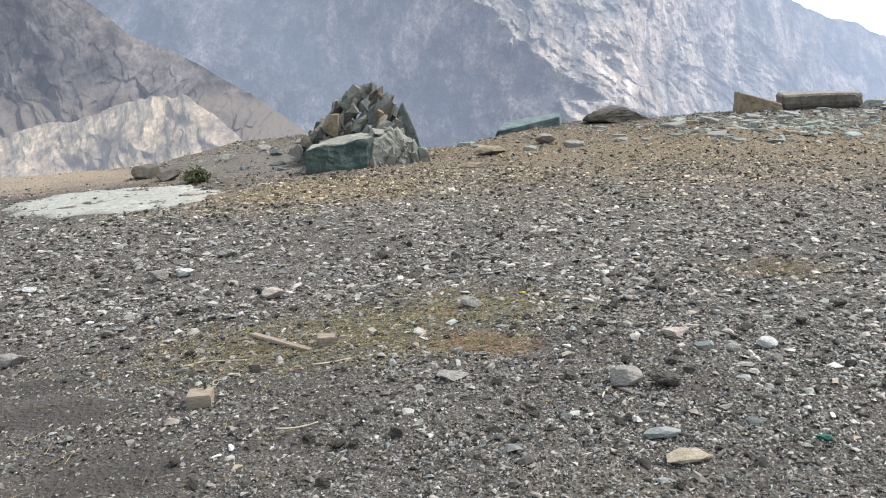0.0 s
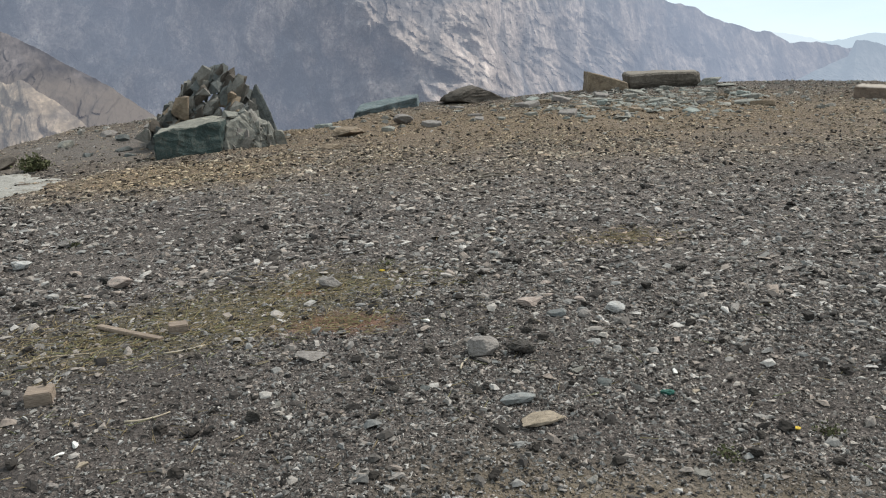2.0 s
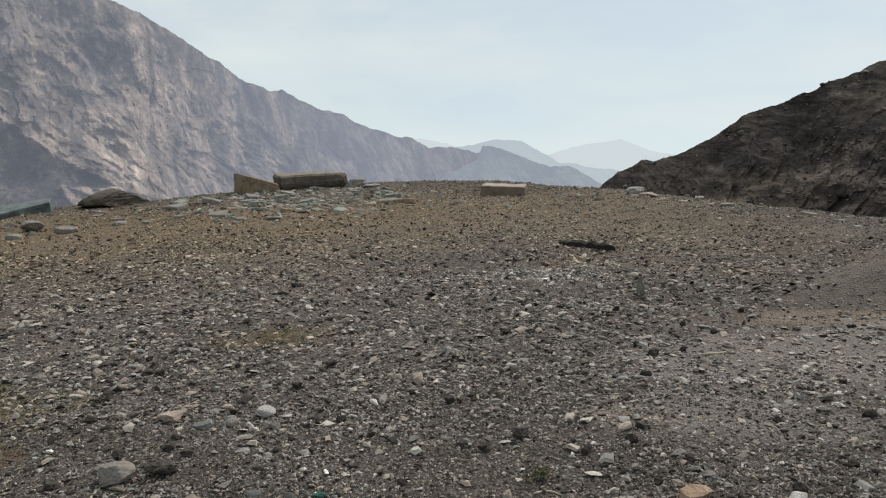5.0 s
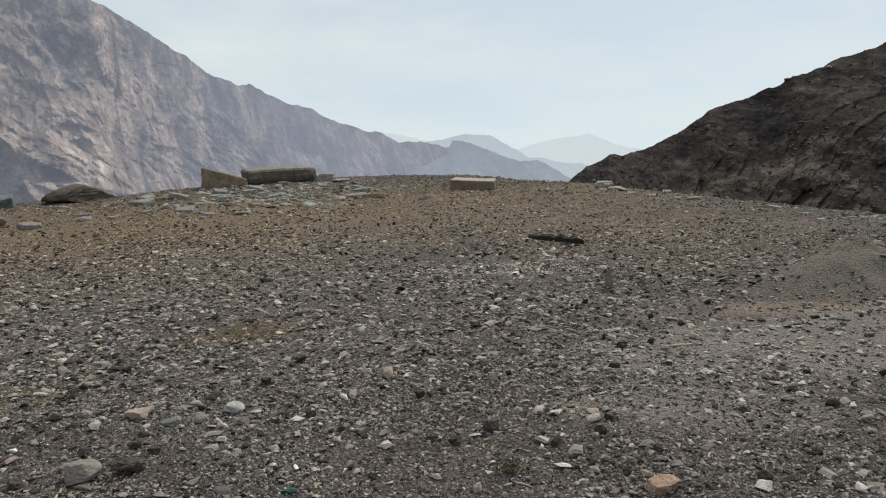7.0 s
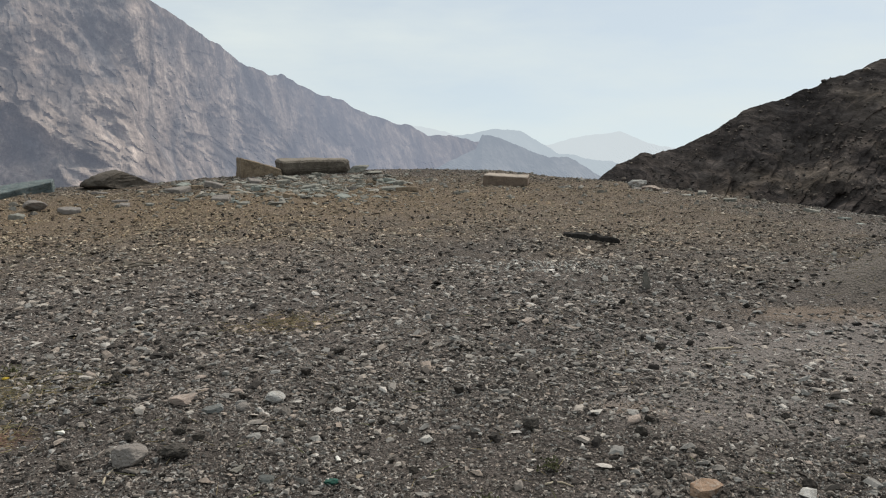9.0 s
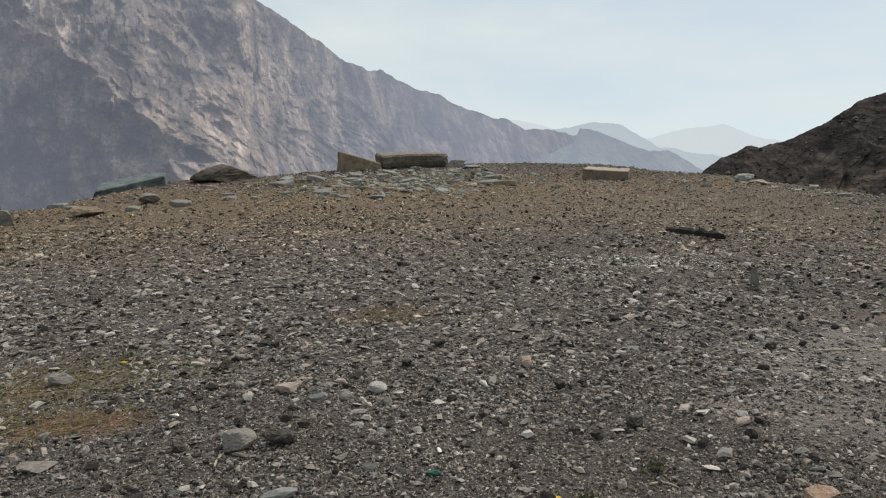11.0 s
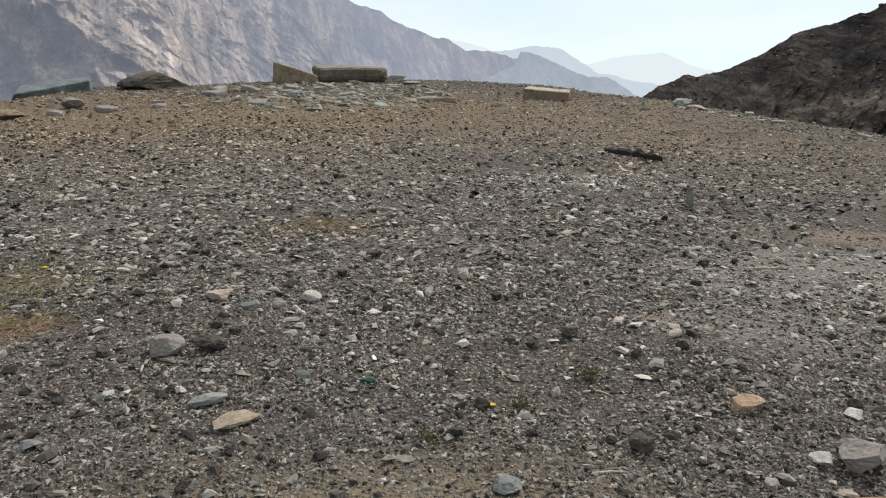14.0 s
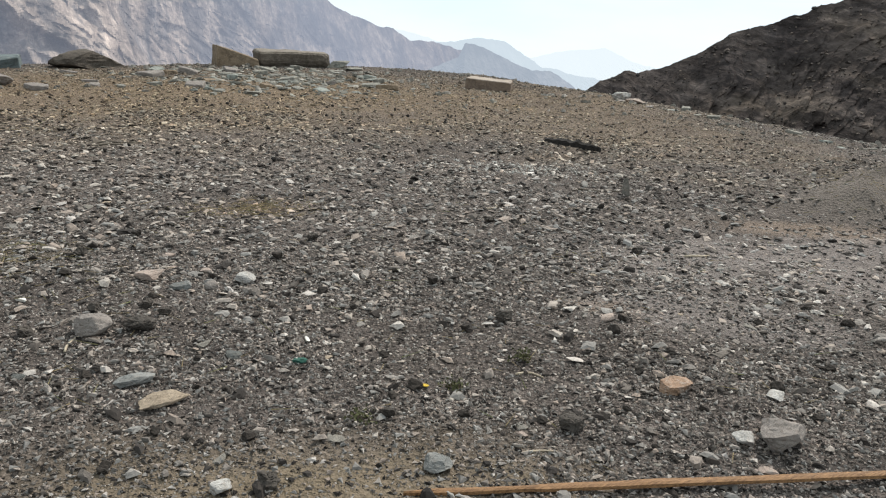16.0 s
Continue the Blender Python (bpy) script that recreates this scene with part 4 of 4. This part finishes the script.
    pts = [(-0.75, 11.3, -0.1), (-0.3, 11.2, -0.2), (-0.3, 11.6, -0.3), (-0.72, 11.7, -0.1), (-0.59, 11.45, 0.72), (-0.55, 11.5, 0.66), (-0.42, 11.35, 0.34), (-0.72, 11.4, 0.4)]
    tagged(part("boulder", hull_bm(pts, rng, 5, 0.02), M_DARKSLATE), "pointed dark slate boulder at the brink", "boulder")
    pts = [(0.72, 13.36, -0.1), (1.9, 14.2, -0.05), (2.0, 14.7, -0.05), (0.85, 13.9, -0.1), (0.78, 13.3, 0.05), (1.86, 14.1, 0.16), (1.98, 14.7, 0.17), (0.95, 13.9, 0.14)]
    tagged(part("slab", hull_bm(pts, rng, 4, 0.02), M_BLUESLATE), "tilted blue-green slate slab at the brink", "slab")
    ob = part("boulder", rock_bm(rng, 1.16, 0.7, 0.4, 4, 10, 0.07, 0.72), M_BROWN)
    ob.matrix_world = pose(2.9, 14.5, -0.13, 0, 0, 5)
    tagged(ob, "low rounded brown boulder lying at the brink", "boulder")
    pts = [(x + 0.06, y, z) for x, y, z in ((4.96, 14.66, -0.1), (5.72, 14.6, -0.1), (5.75, 15.0, -0.1), (5.0, 15.1, -0.1), (4.97, 14.68, 0.38), (5.0, 15.05, 0.38), (5.7, 14.62, 0.14), (5.72, 14.98, 0.16))]
    tagged(part("block", hull_bm(pts, rng, 4, 0.018), M_TAN), "wedge-shaped tan stone block at the brink", "block")
    pts = [(x + 0.1, y, z) for x, y, z in ((5.8, 14.95, -0.1), (6.9, 14.85, -0.1), (7.2, 15.2, -0.1), (5.85, 15.35, -0.1), (5.74, 14.82, 0.08), (6.95, 14.69, 0.1), (5.73, 14.84, 0.27), (6.4, 14.73, 0.29), (6.98, 14.7, 0.27), (7.14, 14.8, -0.02), (7.1, 14.8, 0.25), (7.2, 15.2, 0.27), (5.8, 15.35, 0.3))]
    tagged(part("beam", hull_bm(pts, rng, 6, 0.016, 0.035), M_BEAM), "long grey-brown stone beam lying at the brink", "block")
    pts = [(8.2, 11.74, -0.1), (8.76, 11.24, -0.1), (9.08, 11.62, -0.1), (8.55, 12.1, -0.1), (8.2, 11.74, 0.16), (8.76, 11.24, 0.13), (9.08, 11.62, 0.13), (8.55, 12.1, 0.16)]
    tagged(part("block", hull_bm(pts, rng, 4, 0.008), M_RED), "flat reddish-brown stone block lying on the gravel", "block")
    for x, y, w, h, mat in ((-3.75, 10.35, 0.42, 0.2, M_BROWN), (-3.4, 10.15, 0.36, 0.18, M_BROWN), (-3.1, 10.3, 0.3, 0.14, M_BROWN), (-3.1, 11.65, 0.3, 0.12, M_SLAB), (-2.75, 12.6, 0.3, 0.12, M_GREY), (-2.2, 13.2, 0.35, 0.14, M_GREY), (-2.25, 11.0, 0.22, 0.1, M_DARKSLATE), (-2.05, 10.4, 0.16, 0.08, M_DARKSLATE), (-1.95, 11.7, 0.26, 0.13, M_DARKSLATE), (-2.6, 10.7, 0.18, 0.08, M_DARKSLATE), (-2.45, 12.0, 0.24, 0.12, M_DARKSLATE)):
        ob = part("rock", rock_bm(rng, w, w * 0.7, h, 3, 9, 0.07), mat)
        ob.matrix_world = pose(x, y, float(ground_z(x, y)) - 0.04, 0, 0, rng.uniform(0, 360))
        tagged(ob, "low brown rock at the rim of a pale crust" if mat is M_BROWN else "small dark slate lump on the bare slope" if mat is M_DARKSLATE else "small grey rock on the dark slate slope", "rock", "rocks on the slope")


build_boulders()


def plate_bm(rng, w, l, h):
    """An angular split plate of stone: an uneven polygon with a thickness and chipped rim."""
    n = rng.choice((4, 5, 5, 6))
    turn = rng.uniform(0, 6)
    pts = []
    for k in range(n):
        a = turn + 2 * math.pi * (k + rng.uniform(-0.3, 0.3)) / n
        r = rng.uniform(0.75, 1.1)
        x, y = 0.5 * w * r * math.cos(a), 0.5 * l * r * math.sin(a)
        pts += [(x * 1.04, y * 1.04, 0.0), (x, y, h * rng.uniform(0.7, 1.1))]
    return hull_bm(pts, rng, 3, h * 0.12, h * 0.1)


def build_slabs():
    """Broken flags strewn along the brink, and rubble on its far rim."""
    rng = random.Random(21)
    for i in range(85):
        if i < 52:
            x, y = rng.uniform(3.2, 7.2), rng.uniform(11.0, 14.6)
        elif i < 66:
            x, y = rng.uniform(-0.3, 3.4), rng.uniform(11.0, 14.3)
        else:
            a, d = radians(rng.uniform(41, 63)), rng.uniform(-0.9, 0.1)
            d += float(brink(math.sin(a), math.cos(a)))
            x, y = d * math.sin(a), d * math.cos(a)
        w = rng.uniform(0.14, 0.46) * (0.75 if i >= 42 else 1.0)
        if math.hypot(x, y) > float(brink(x, y)) - 0.1 or (5.0 < x < 7.4 and y > 14.4) or (0.4 < x < 2.1 and y > 12.9):
            continue
        mat = rng.choice((M_SLAB, M_SLAB, M_BLUESTONE_BIG, M_TAN, M_SLAB, M_GREY))
        ob = part("stone_flag", plate_bm(rng, w, w * rng.uniform(0.5, 0.9), w * rng.uniform(0.12, 0.24)), mat)
        ob.matrix_world = pose(x, y, float(ground_z(x, y)) - 0.015, rng.uniform(-9, 9), rng.uniform(-9, 9), rng.uniform(0, 360))
        tint = "tan" if mat is M_TAN else "blue-green" if mat is M_BLUESTONE_BIG else "grey"
        tagged(ob, f"broken {tint} stone flag lying near the brink", "stone", "flags along the brink")


build_slabs()


# ---- pale crust and shrub ----
def build_crust():
    bm = bmesh.new()
    n, top, low = 72, [], []
    for k in range(n):
        a = 2 * math.pi * k / n
        r = 1 + 0.3 * noise.fractal(Vector((math.cos(a) * 2.0, math.sin(a) * 2.0, 4.0)), 0.8, 2.0, 6)
        x, y = -3.6 + 1.1 * r * math.cos(a) + 0.1 * math.sin(a), 8.8 + 0.85 * r * math.sin(a) - 0.1 * math.cos(a)
        z = float(ground_z(x, y))
        top.append(bm.verts.new((x, y, z + 0.004)))
        low.append(bm.verts.new((x + 0.03 * math.cos(a), y + 0.03 * math.sin(a), z - 0.06)))
    rings = [top]
    for s in (0.8, 0.6, 0.4, 0.2):
        ring = []
        for v in top:
            x, y = -3.6 + (v.co.x + 3.6) * s, 8.8 + (v.co.y - 8.8) * s
            ring.append(bm.verts.new((x, y, float(ground_z(x, y)) + 0.008 + 0.02 * noise.noise(Vector((x * 3, y * 3, 0))))))
        rings.append(ring)
    for a, b in zip([low] + rings, rings):
        for k in range(n):
            bm.faces.new((a[k], a[(k + 1) % n], b[(k + 1) % n], b[k]))
    bm.faces.new(rings[-1])
    tagged(part("crust", bm, M_CRUST, smooth=True), "pale grey dried crust spread over the ground", "ground crust")


build_crust()


def leaves(name, places, size, material, parent, seed, up=0.3, slim=0.35):
    """Many small folded leaves at the places given, as one mesh."""
    r = np.random.RandomState(seed)
    n = len(places)
    d = r.normal(0, 1, (n, 3)) + (0, 0, up)
    d /= np.linalg.norm(d, axis=1)[:, None]
    s = np.cross(d, r.normal(0, 1, (n, 3)))
    s /= np.linalg.norm(s, axis=1)[:, None]
    t = np.cross(d, s)
    ln = (size * r.uniform(0.6, 1.3, n))[:, None]
    p = np.asarray(places)
    v = np.stack([p, p + d * ln * 0.5 + s * ln * slim, p + d * ln, p + d * ln * 0.5 - s * ln * slim + t * ln * 0.15], 1)
    f = (np.arange(n) * 4)[:, None, None] + np.array([[0, 1, 2], [0, 2, 3]])
    ob = mesh_object(name, v.reshape(-1, 3), f.reshape(-1, 3), material)
    ob.parent = parent
    return ob


def build_shrub(x, y, w, h, seed, stems=46, leaf=0.035, name="shrub", label="small green shrub growing beside brown rocks"):
    rng = random.Random(seed)
    root = base(name, pose(x, y, float(ground_z(x, y))), label, name)
    bm = bmesh.new()
    tips = []
    for k in range(stems):
        a, e = rng.uniform(0, 2 * math.pi), rng.uniform(0.25, 1.45)
        ln = rng.uniform(0.6, 1.0)
        tip = Vector((math.cos(a) * math.cos(e) * w * 0.55 * ln, math.sin(a) * math.cos(e) * w * 0.5 * ln, math.sin(e) * h * ln))
        side = Vector((-math.sin(a), math.cos(a), 0)) * min(0.004, leaf * 0.1)
        q = [bm.verts.new(c) for c in (side, -side, tip * 0.99 - side * 0.3, tip * 0.99 + side * 0.3, Vector((0, 0, 0.01)) + side * 0.2, tip + Vector((0, 0, 0.006)))]
        for f in ((0, 1, 2, 3), (1, 4, 5, 2), (4, 0, 3, 5)):
            bm.faces.new([q[i] for i in f])
        tips += [tip * rng.uniform(0.45, 1.05) + Vector((rng.gauss(0, 0.02), rng.gauss(0, 0.02), rng.gauss(0, 0.015))) for _ in range(26)]
    part("stems", bm, M_WOOD, root)
    leaves("foliage", [tuple(t) for t in tips], leaf, M_LEAF, root, seed)


build_shrub(-2.95, 9.75, 0.36, 0.2, 3)
for x, y, w, seed in ((1.76, 2.44, 0.07, 5), (2.14, 2.52, 0.05, 6), (1.34, 2.36, 0.04, 7), (-1.63, 6.02, 0.09, 8), (0.45, 4.88, 0.08, 9)):
    build_shrub(x, y, w, 0.025, seed, 5, 0.014, "weed", "tiny low green weed sprouting between stones")


# ---- litter: wood, twigs, bark, scraps ----
def box_bm(sx, sy, sz, bevel=0.004, rng=None, rough=0.002):
    bm = bmesh.new()
    bmesh.ops.create_cube(bm, size=1.0)
    for v in bm.verts:
        v.co = (v.co.x * sx, v.co.y * sy, (v.co.z + 0.5) * sz)
    bmesh.ops.bevel(bm, geom=bm.edges[:], offset=bevel, segments=2, affect="EDGES")
    bmesh.ops.subdivide_edges(bm, edges=bm.edges[:], cuts=2, use_grid_fill=True)
    for v in bm.verts:
        v.co += Vector((noise.noise(v.co * 40), noise.noise(v.co * 40 + Vector((9, 0, 0))), noise.noise(v.co * 40 + Vector((0, 9, 0))))) * rough
    return bm


def tube_bm(points, r0, r1, sides=7, lump=0.15):
    """A round stick along points, tapering from r0 to r1."""
    bm = bmesh.new()
    rings = []
    for i, q in enumerate(points):
        q = Vector(q)
        d = (Vector(points[min(i + 1, len(points) - 1)]) - Vector(points[max(i - 1, 0)])).normalized()
        a = d.cross(Vector((0.1, 0.2, 1))).normalized()
        b = d.cross(a)
        r = r0 + (r1 - r0) * i / (len(points) - 1)
        rings.append([bm.verts.new(q + (a * math.cos(t) + b * math.sin(t)) * r * (1 + lump * noise.noise(q * 30 + a * math.cos(t) * 3))) for t in (2 * math.pi * k / sides for k in range(sides))])
    for u, v in zip(rings, rings[1:]):
        for k in range(sides):
            bm.faces.new((u[k], u[(k + 1) % sides], v[(k + 1) % sides], v[k]))
    bm.faces.new(rings[0][::-1])
    bm.faces.new(rings[-1])
    return bm


def arc(x0, y0, x1, y1, bow=0.1, n=9, lift=0.004, rise=0.0):
    """Points of a bowed line on the ground."""
    dx, dy = x1 - x0, y1 - y0
    out = []
    for i in range(n):
        t = i / (n - 1)
        s = math.sin(math.pi * t)
        x, y = x0 + dx * t - dy * bow * s, y0 + dy * t + dx * bow * s
        out.append((x, y, float(ground_z(x, y)) + lift + rise * s))
    return out


def build_litter():
    rng = random.Random(8)
    gz = lambda x, y: float(ground_z(x, y))
    blk = base("wood_block", pose(-1.13, 3.42, gz(-1.13, 3.42) - 0.004, 0, 0, 6), "small sawn block of weathered wood with a peg", "wood block")
    part("block", box_bm(0.105, 0.1, 0.058), M_WOOD, blk)
    peg = part("peg", box_bm(0.012, 0.012, 0.03, 0.002, rough=0.0005), M_BROWN, blk, "dark upright peg")
    peg.matrix_basis = pose(0.02, 0.03, 0.06)
    blk = part("wood_block", box_bm(0.09, 0.075, 0.055), M_WOOD)
    blk.matrix_world = pose(-0.67, 4.09, gz(-0.67, 4.09) - 0.004, 0, 3, 12)
    tagged(blk, "small sawn wood block lying in dry grass", "wood block")
    ob = part("wood_stick", box_bm(0.42, 0.035, 0.018, 0.003), M_WOOD)
    ob.matrix_world = pose(-0.91, 4.135, gz(-0.91, 4.135) + 0.004, 0, 2, -35)
    tagged(ob, "short weathered wooden slat lying in dry grass", "wood slat")
    # the long lath in the foreground
    bm = bmesh.new()
    n = 60
    rows = []
    for i in range(n):
        t = i / (n - 1)
        w = 0.012 + 0.003 * noise.noise(Vector((t * 9, 0, 0))) + (0.004 if t > 0.2 else 0)
        w *= min(1.0, 0.35 + t * 14)
        h = 0.014 + 0.003 * noise.noise(Vector((t * 12, 5, 0)))
        off = 0.004 * noise.noise(Vector((t * 6, 9, 0)))
        rows.append([bm.verts.new((t * 2.0, off + s * w, z * h)) for s, z in ((-1, 0.1), (-0.9, 0.8), (-0.3, 1.0), (0.35, 0.9), (0.95, 0.75), (1, 0.1))])
    for a, b in zip(rows, rows[1:]):
        for k in range(6):
            bm.faces.new((a[k], a[(k + 1) % 6], b[(k + 1) % 6], b[k]))
    bm.faces.new(rows[0][::-1]), bm.faces.new(rows[-1])
    ob = part("wood_lath", bm, M_LATH)
    ob.matrix_world = pose(1.24, 1.92, gz(1.6, 1.77) + 0.006, 0, 0, -23.2)
    tagged(ob, "long split lath of yellow wood lying on gravel", "wood lath")
    for pts, r0, r1, mat, label in (
        (arc(-0.74, 3.11, -0.58, 3.17, -0.16), 0.005, 0.003, M_TWIG, "bent pale dry twig lying on gravel"),
        (arc(1.7, 1.96, 1.8, 1.915, 0.12), 0.005, 0.003, M_TWIG, "short bent pale twig lying on gravel"),
        (arc(3.93, 3.28, 4.1, 3.23, -0.1), 0.008, 0.005, M_TWIG, "bent pale dry stick lying on gravel"),
        (arc(3.45, 4.62, 3.61, 4.7, -0.35), 0.006, 0.004, M_TWIG, "curled pale dry twig lying on gravel"),
        (arc(1.46, 7.42, 1.9, 7.5, 0.03), 0.014, 0.009, M_BARK, "thin dark dry stick lying on gravel"),
        (arc(1.48, 7.55, 1.9, 7.56, 0.1), 0.012, 0.008, M_BARK, "thin bowed dark stick lying on gravel"),
        (arc(4.6, 4.95, 4.85, 4.75, 0.1), 0.009, 0.005, M_BARK, "thin dark dry stick lying on gravel"),
        (arc(-1.35, 3.85, -1.05, 3.95, 0.12), 0.004, 0.003, M_TWIG, "thin dry straw stalk lying in dry grass"),
        (arc(-0.7, 3.8, -0.52, 3.86, -0.1), 0.005, 0.003, M_TWIG, "thin dry straw stalk lying in dry grass"),
        (arc(2.05, 2.45, 2.13, 2.38, 0.2), 0.005, 0.003, M_TWIG, "short bent pale twig lying on gravel"),
        (arc(0.6, 3.28, 0.68, 3.4, 0.1), 0.005, 0.003, M_TWIG, "short pale twig beside a grey stone"),
    ):
        tagged(part("twig", tube_bm(pts, r0, r1), mat, smooth=True), label, "twig", "dry twigs")
    for x, y, w, mat, label in ((-0.88, 2.95, 0.055, M_BONE, "white flake of dry bone on gravel"), (-0.92, 2.88, 0.045, M_BONE, "white flake of dry bone on gravel"),
                                (1.45, 3.03, 0.045, M_BONE, "white flake of dry bone on gravel"), (-2.1, 4.6, 0.05, M_BONE, "white flat chip lying on gravel"), (0.54, 3.9, 0.06, M_BONE, "white oblong stone chip on gravel")):
        ob = part("chip", rock_bm(rng, w, w * 0.4, w * 0.28, 3, 6, 0.06), mat)
        ob.matrix_world = pose(x, y, gz(x, y) + 0.001, 0, 0, rng.uniform(0, 180))
        tagged(ob, label, "chip", "white chips")
    for x, y, w, mat, label in ((1.34, 2.85, 0.06, M_GLASS, "crumpled green plastic scrap lying on gravel"), (1.655, 2.475, 0.032, M_YELLOW, "small yellow scrap lying on gravel"), (0.41, 4.84, 0.04, M_YELLOW, "small yellow plant scrap lying on gravel")):
        ob = part("scrap", rock_bm(rng, w, w * 0.7, w * 0.28, 3, 7, 0.2, 0.6), mat)
        ob.matrix_world = pose(x, y, gz(x, y) + 0.002, 0, 0, rng.uniform(0, 180))
        tagged(ob, label, "scrap", "litter")
    # a charred strip of bark and an upright shard
    bm = bmesh.new()
    rows = []
    for i in range(26):
        t = i / 25
        w = 0.05 * (0.35 + math.sin(math.pi * min(1, t * 1.1 + 0.05)) ** 0.5) * (1 + 0.35 * noise.noise(Vector((t * 7, 1, 0))))
        h = 0.062 * (0.4 + 0.6 * math.sin(math.pi * (0.08 + 0.84 * t))) * (1 + 0.6 * noise.noise(Vector((t * 9, 4, 0))))
        off = 0.03 * noise.noise(Vector((t * 4, 7, 0)))
        rows.append([bm.verts.new((t * 0.66, off + s * w, z * h)) for s, z in ((-1, -0.2), (-0.8, 0.7), (-0.2, 1.0), (0.4, 0.75), (0.9, 0.6), (1, -0.2))])
    for a, b in zip(rows, rows[1:]):
        for k in range(6):
            bm.faces.new((a[k], a[(k + 1) % 6], b[(k + 1) % 6], b[k]))
    bm.faces.new(rows[0][::-1]), bm.faces.new(rows[-1])
    ob = part("bark_strip", bm, M_CHAR)
    ob.matrix_world = pose(5.93, 6.93, gz(6.0, 6.6) + 0.004, 0, 0, -75)
    tagged(ob, "charred black strip of bark lying on gravel", "bark")
    ob = part("stone_shard", shard_bm(rng, 0.08, 0.035, 0.16), M_FLATS)
    ob.matrix_world = pose(4.83, 4.66, gz(4.83, 4.66) - 0.015, 0, -6, -40)
    tagged(ob, "thin grey slate shard standing upright in gravel", "stone")


build_litter()


def build_straw():
    """Dry grass and straw lying in the foreground patches."""
    r = np.random.RandomState(12)
    spots = ((-0.75, 4.15, 0.5, 0.24, 1100), (0.05, 4.6, 0.35, 0.22, 650), (-1.25, 3.95, 0.3, 0.2, 160), (-0.3, 8.6, 1.3, 0.6, 500), (7.7, 4.15, 0.45, 0.25, 900), (6.6, 3.6, 0.4, 0.2, 120), (2.4, 3.4, 1.8, 1.1, 260), (2.04, 5.14, 0.2, 0.11, 260), (0.14, 3.97, 0.16, 0.08, 220), (-0.9, 3.0, 0.8, 0.4, 120))
    p = np.concatenate([np.stack([r.normal(x, sx, n), r.normal(y, sy, n)], 1) for x, y, sx, sy, n in spots])
    n = len(p)
    a, ln, lift = r.uniform(0, 2 * np.pi, n), r.uniform(0.03, 0.13, n), r.uniform(0.0, 0.022, n)
    d = np.stack([np.cos(a), np.sin(a)], 1)
    s = np.stack([-d[:, 1], d[:, 0]], 1) * 0.0022
    q = p + d * ln[:, None]
    z0, z1 = ground_z(p[:, 0], p[:, 1]) + 0.004, ground_z(q[:, 0], q[:, 1]) + 0.006 + lift
    v = np.stack([np.column_stack([p + s, z0]), np.column_stack([p - s, z0]), np.column_stack([p, z0 + 0.003]), np.column_stack([q, z1])], 1)
    f = (np.arange(n) * 4)[:, None, None] + np.array([[0, 1, 3], [1, 2, 3], [2, 0, 3]])
    ob = mesh_object("dry_straw", v.reshape(-1, 3), f.reshape(-1, 3), M_STRAW)
    tagged(ob, "thin dry yellow straw lying in patches on gravel", "straw", kind="stuff")


build_straw()


def build_hill_rocks():
    """Boulders and dark tufts on the near hillside, dropped onto it."""
    r = np.random.RandomState(33)
    dg = bpy.context.evaluated_depsgraph_get()
    hill = bpy.data.objects["hill_right"]
    dg.update()
    ev = hill.evaluated_get(dg)
    pos, size = [], []
    for i in range(11000):
        a, d = radians(r.uniform(42, 72)), r.uniform(55, 165)
        big = i % 5 == 0
        hit, place, normal, _ = ev.ray_cast(Vector((d * math.sin(a), d * math.cos(a), 120)), Vector((0, 0, -1)))
        if hit and place.z > -25 and (not big or fbm(np.array([place.x * 0.12]), np.array([place.z * 0.2]), 3, 15)[0] > 0.47):
            pos.append(place[:])
            size.append(min((0.22 if big else 0.11) * math.exp(r.normal(0, 0.4)), 0.38))
    pos, size = np.array(pos), np.array(size)
    n, k = len(pos), len(BALL)
    v = BALL[None] * (1 + 0.45 * (r.rand(n, k, 3) - 0.5) * 2) * (size[:, None] * np.stack([r.uniform(0.7, 1.6, n), r.uniform(0.7, 1.3, n), r.uniform(0.5, 0.95, n)], 1))[:, None]
    v = v + (pos + (0, 0, 0.02))[:, None]
    f = BALL_F[None] + (np.arange(n) * k)[:, None, None]
    ob = mesh_object("hill_boulders", v.reshape(-1, 3), f.reshape(-1, 3), M_HILLROCK)
    tagged(ob, "dark brown boulders and tufts strewn over a hillside", "boulders", kind="stuff")


build_hill_rocks()
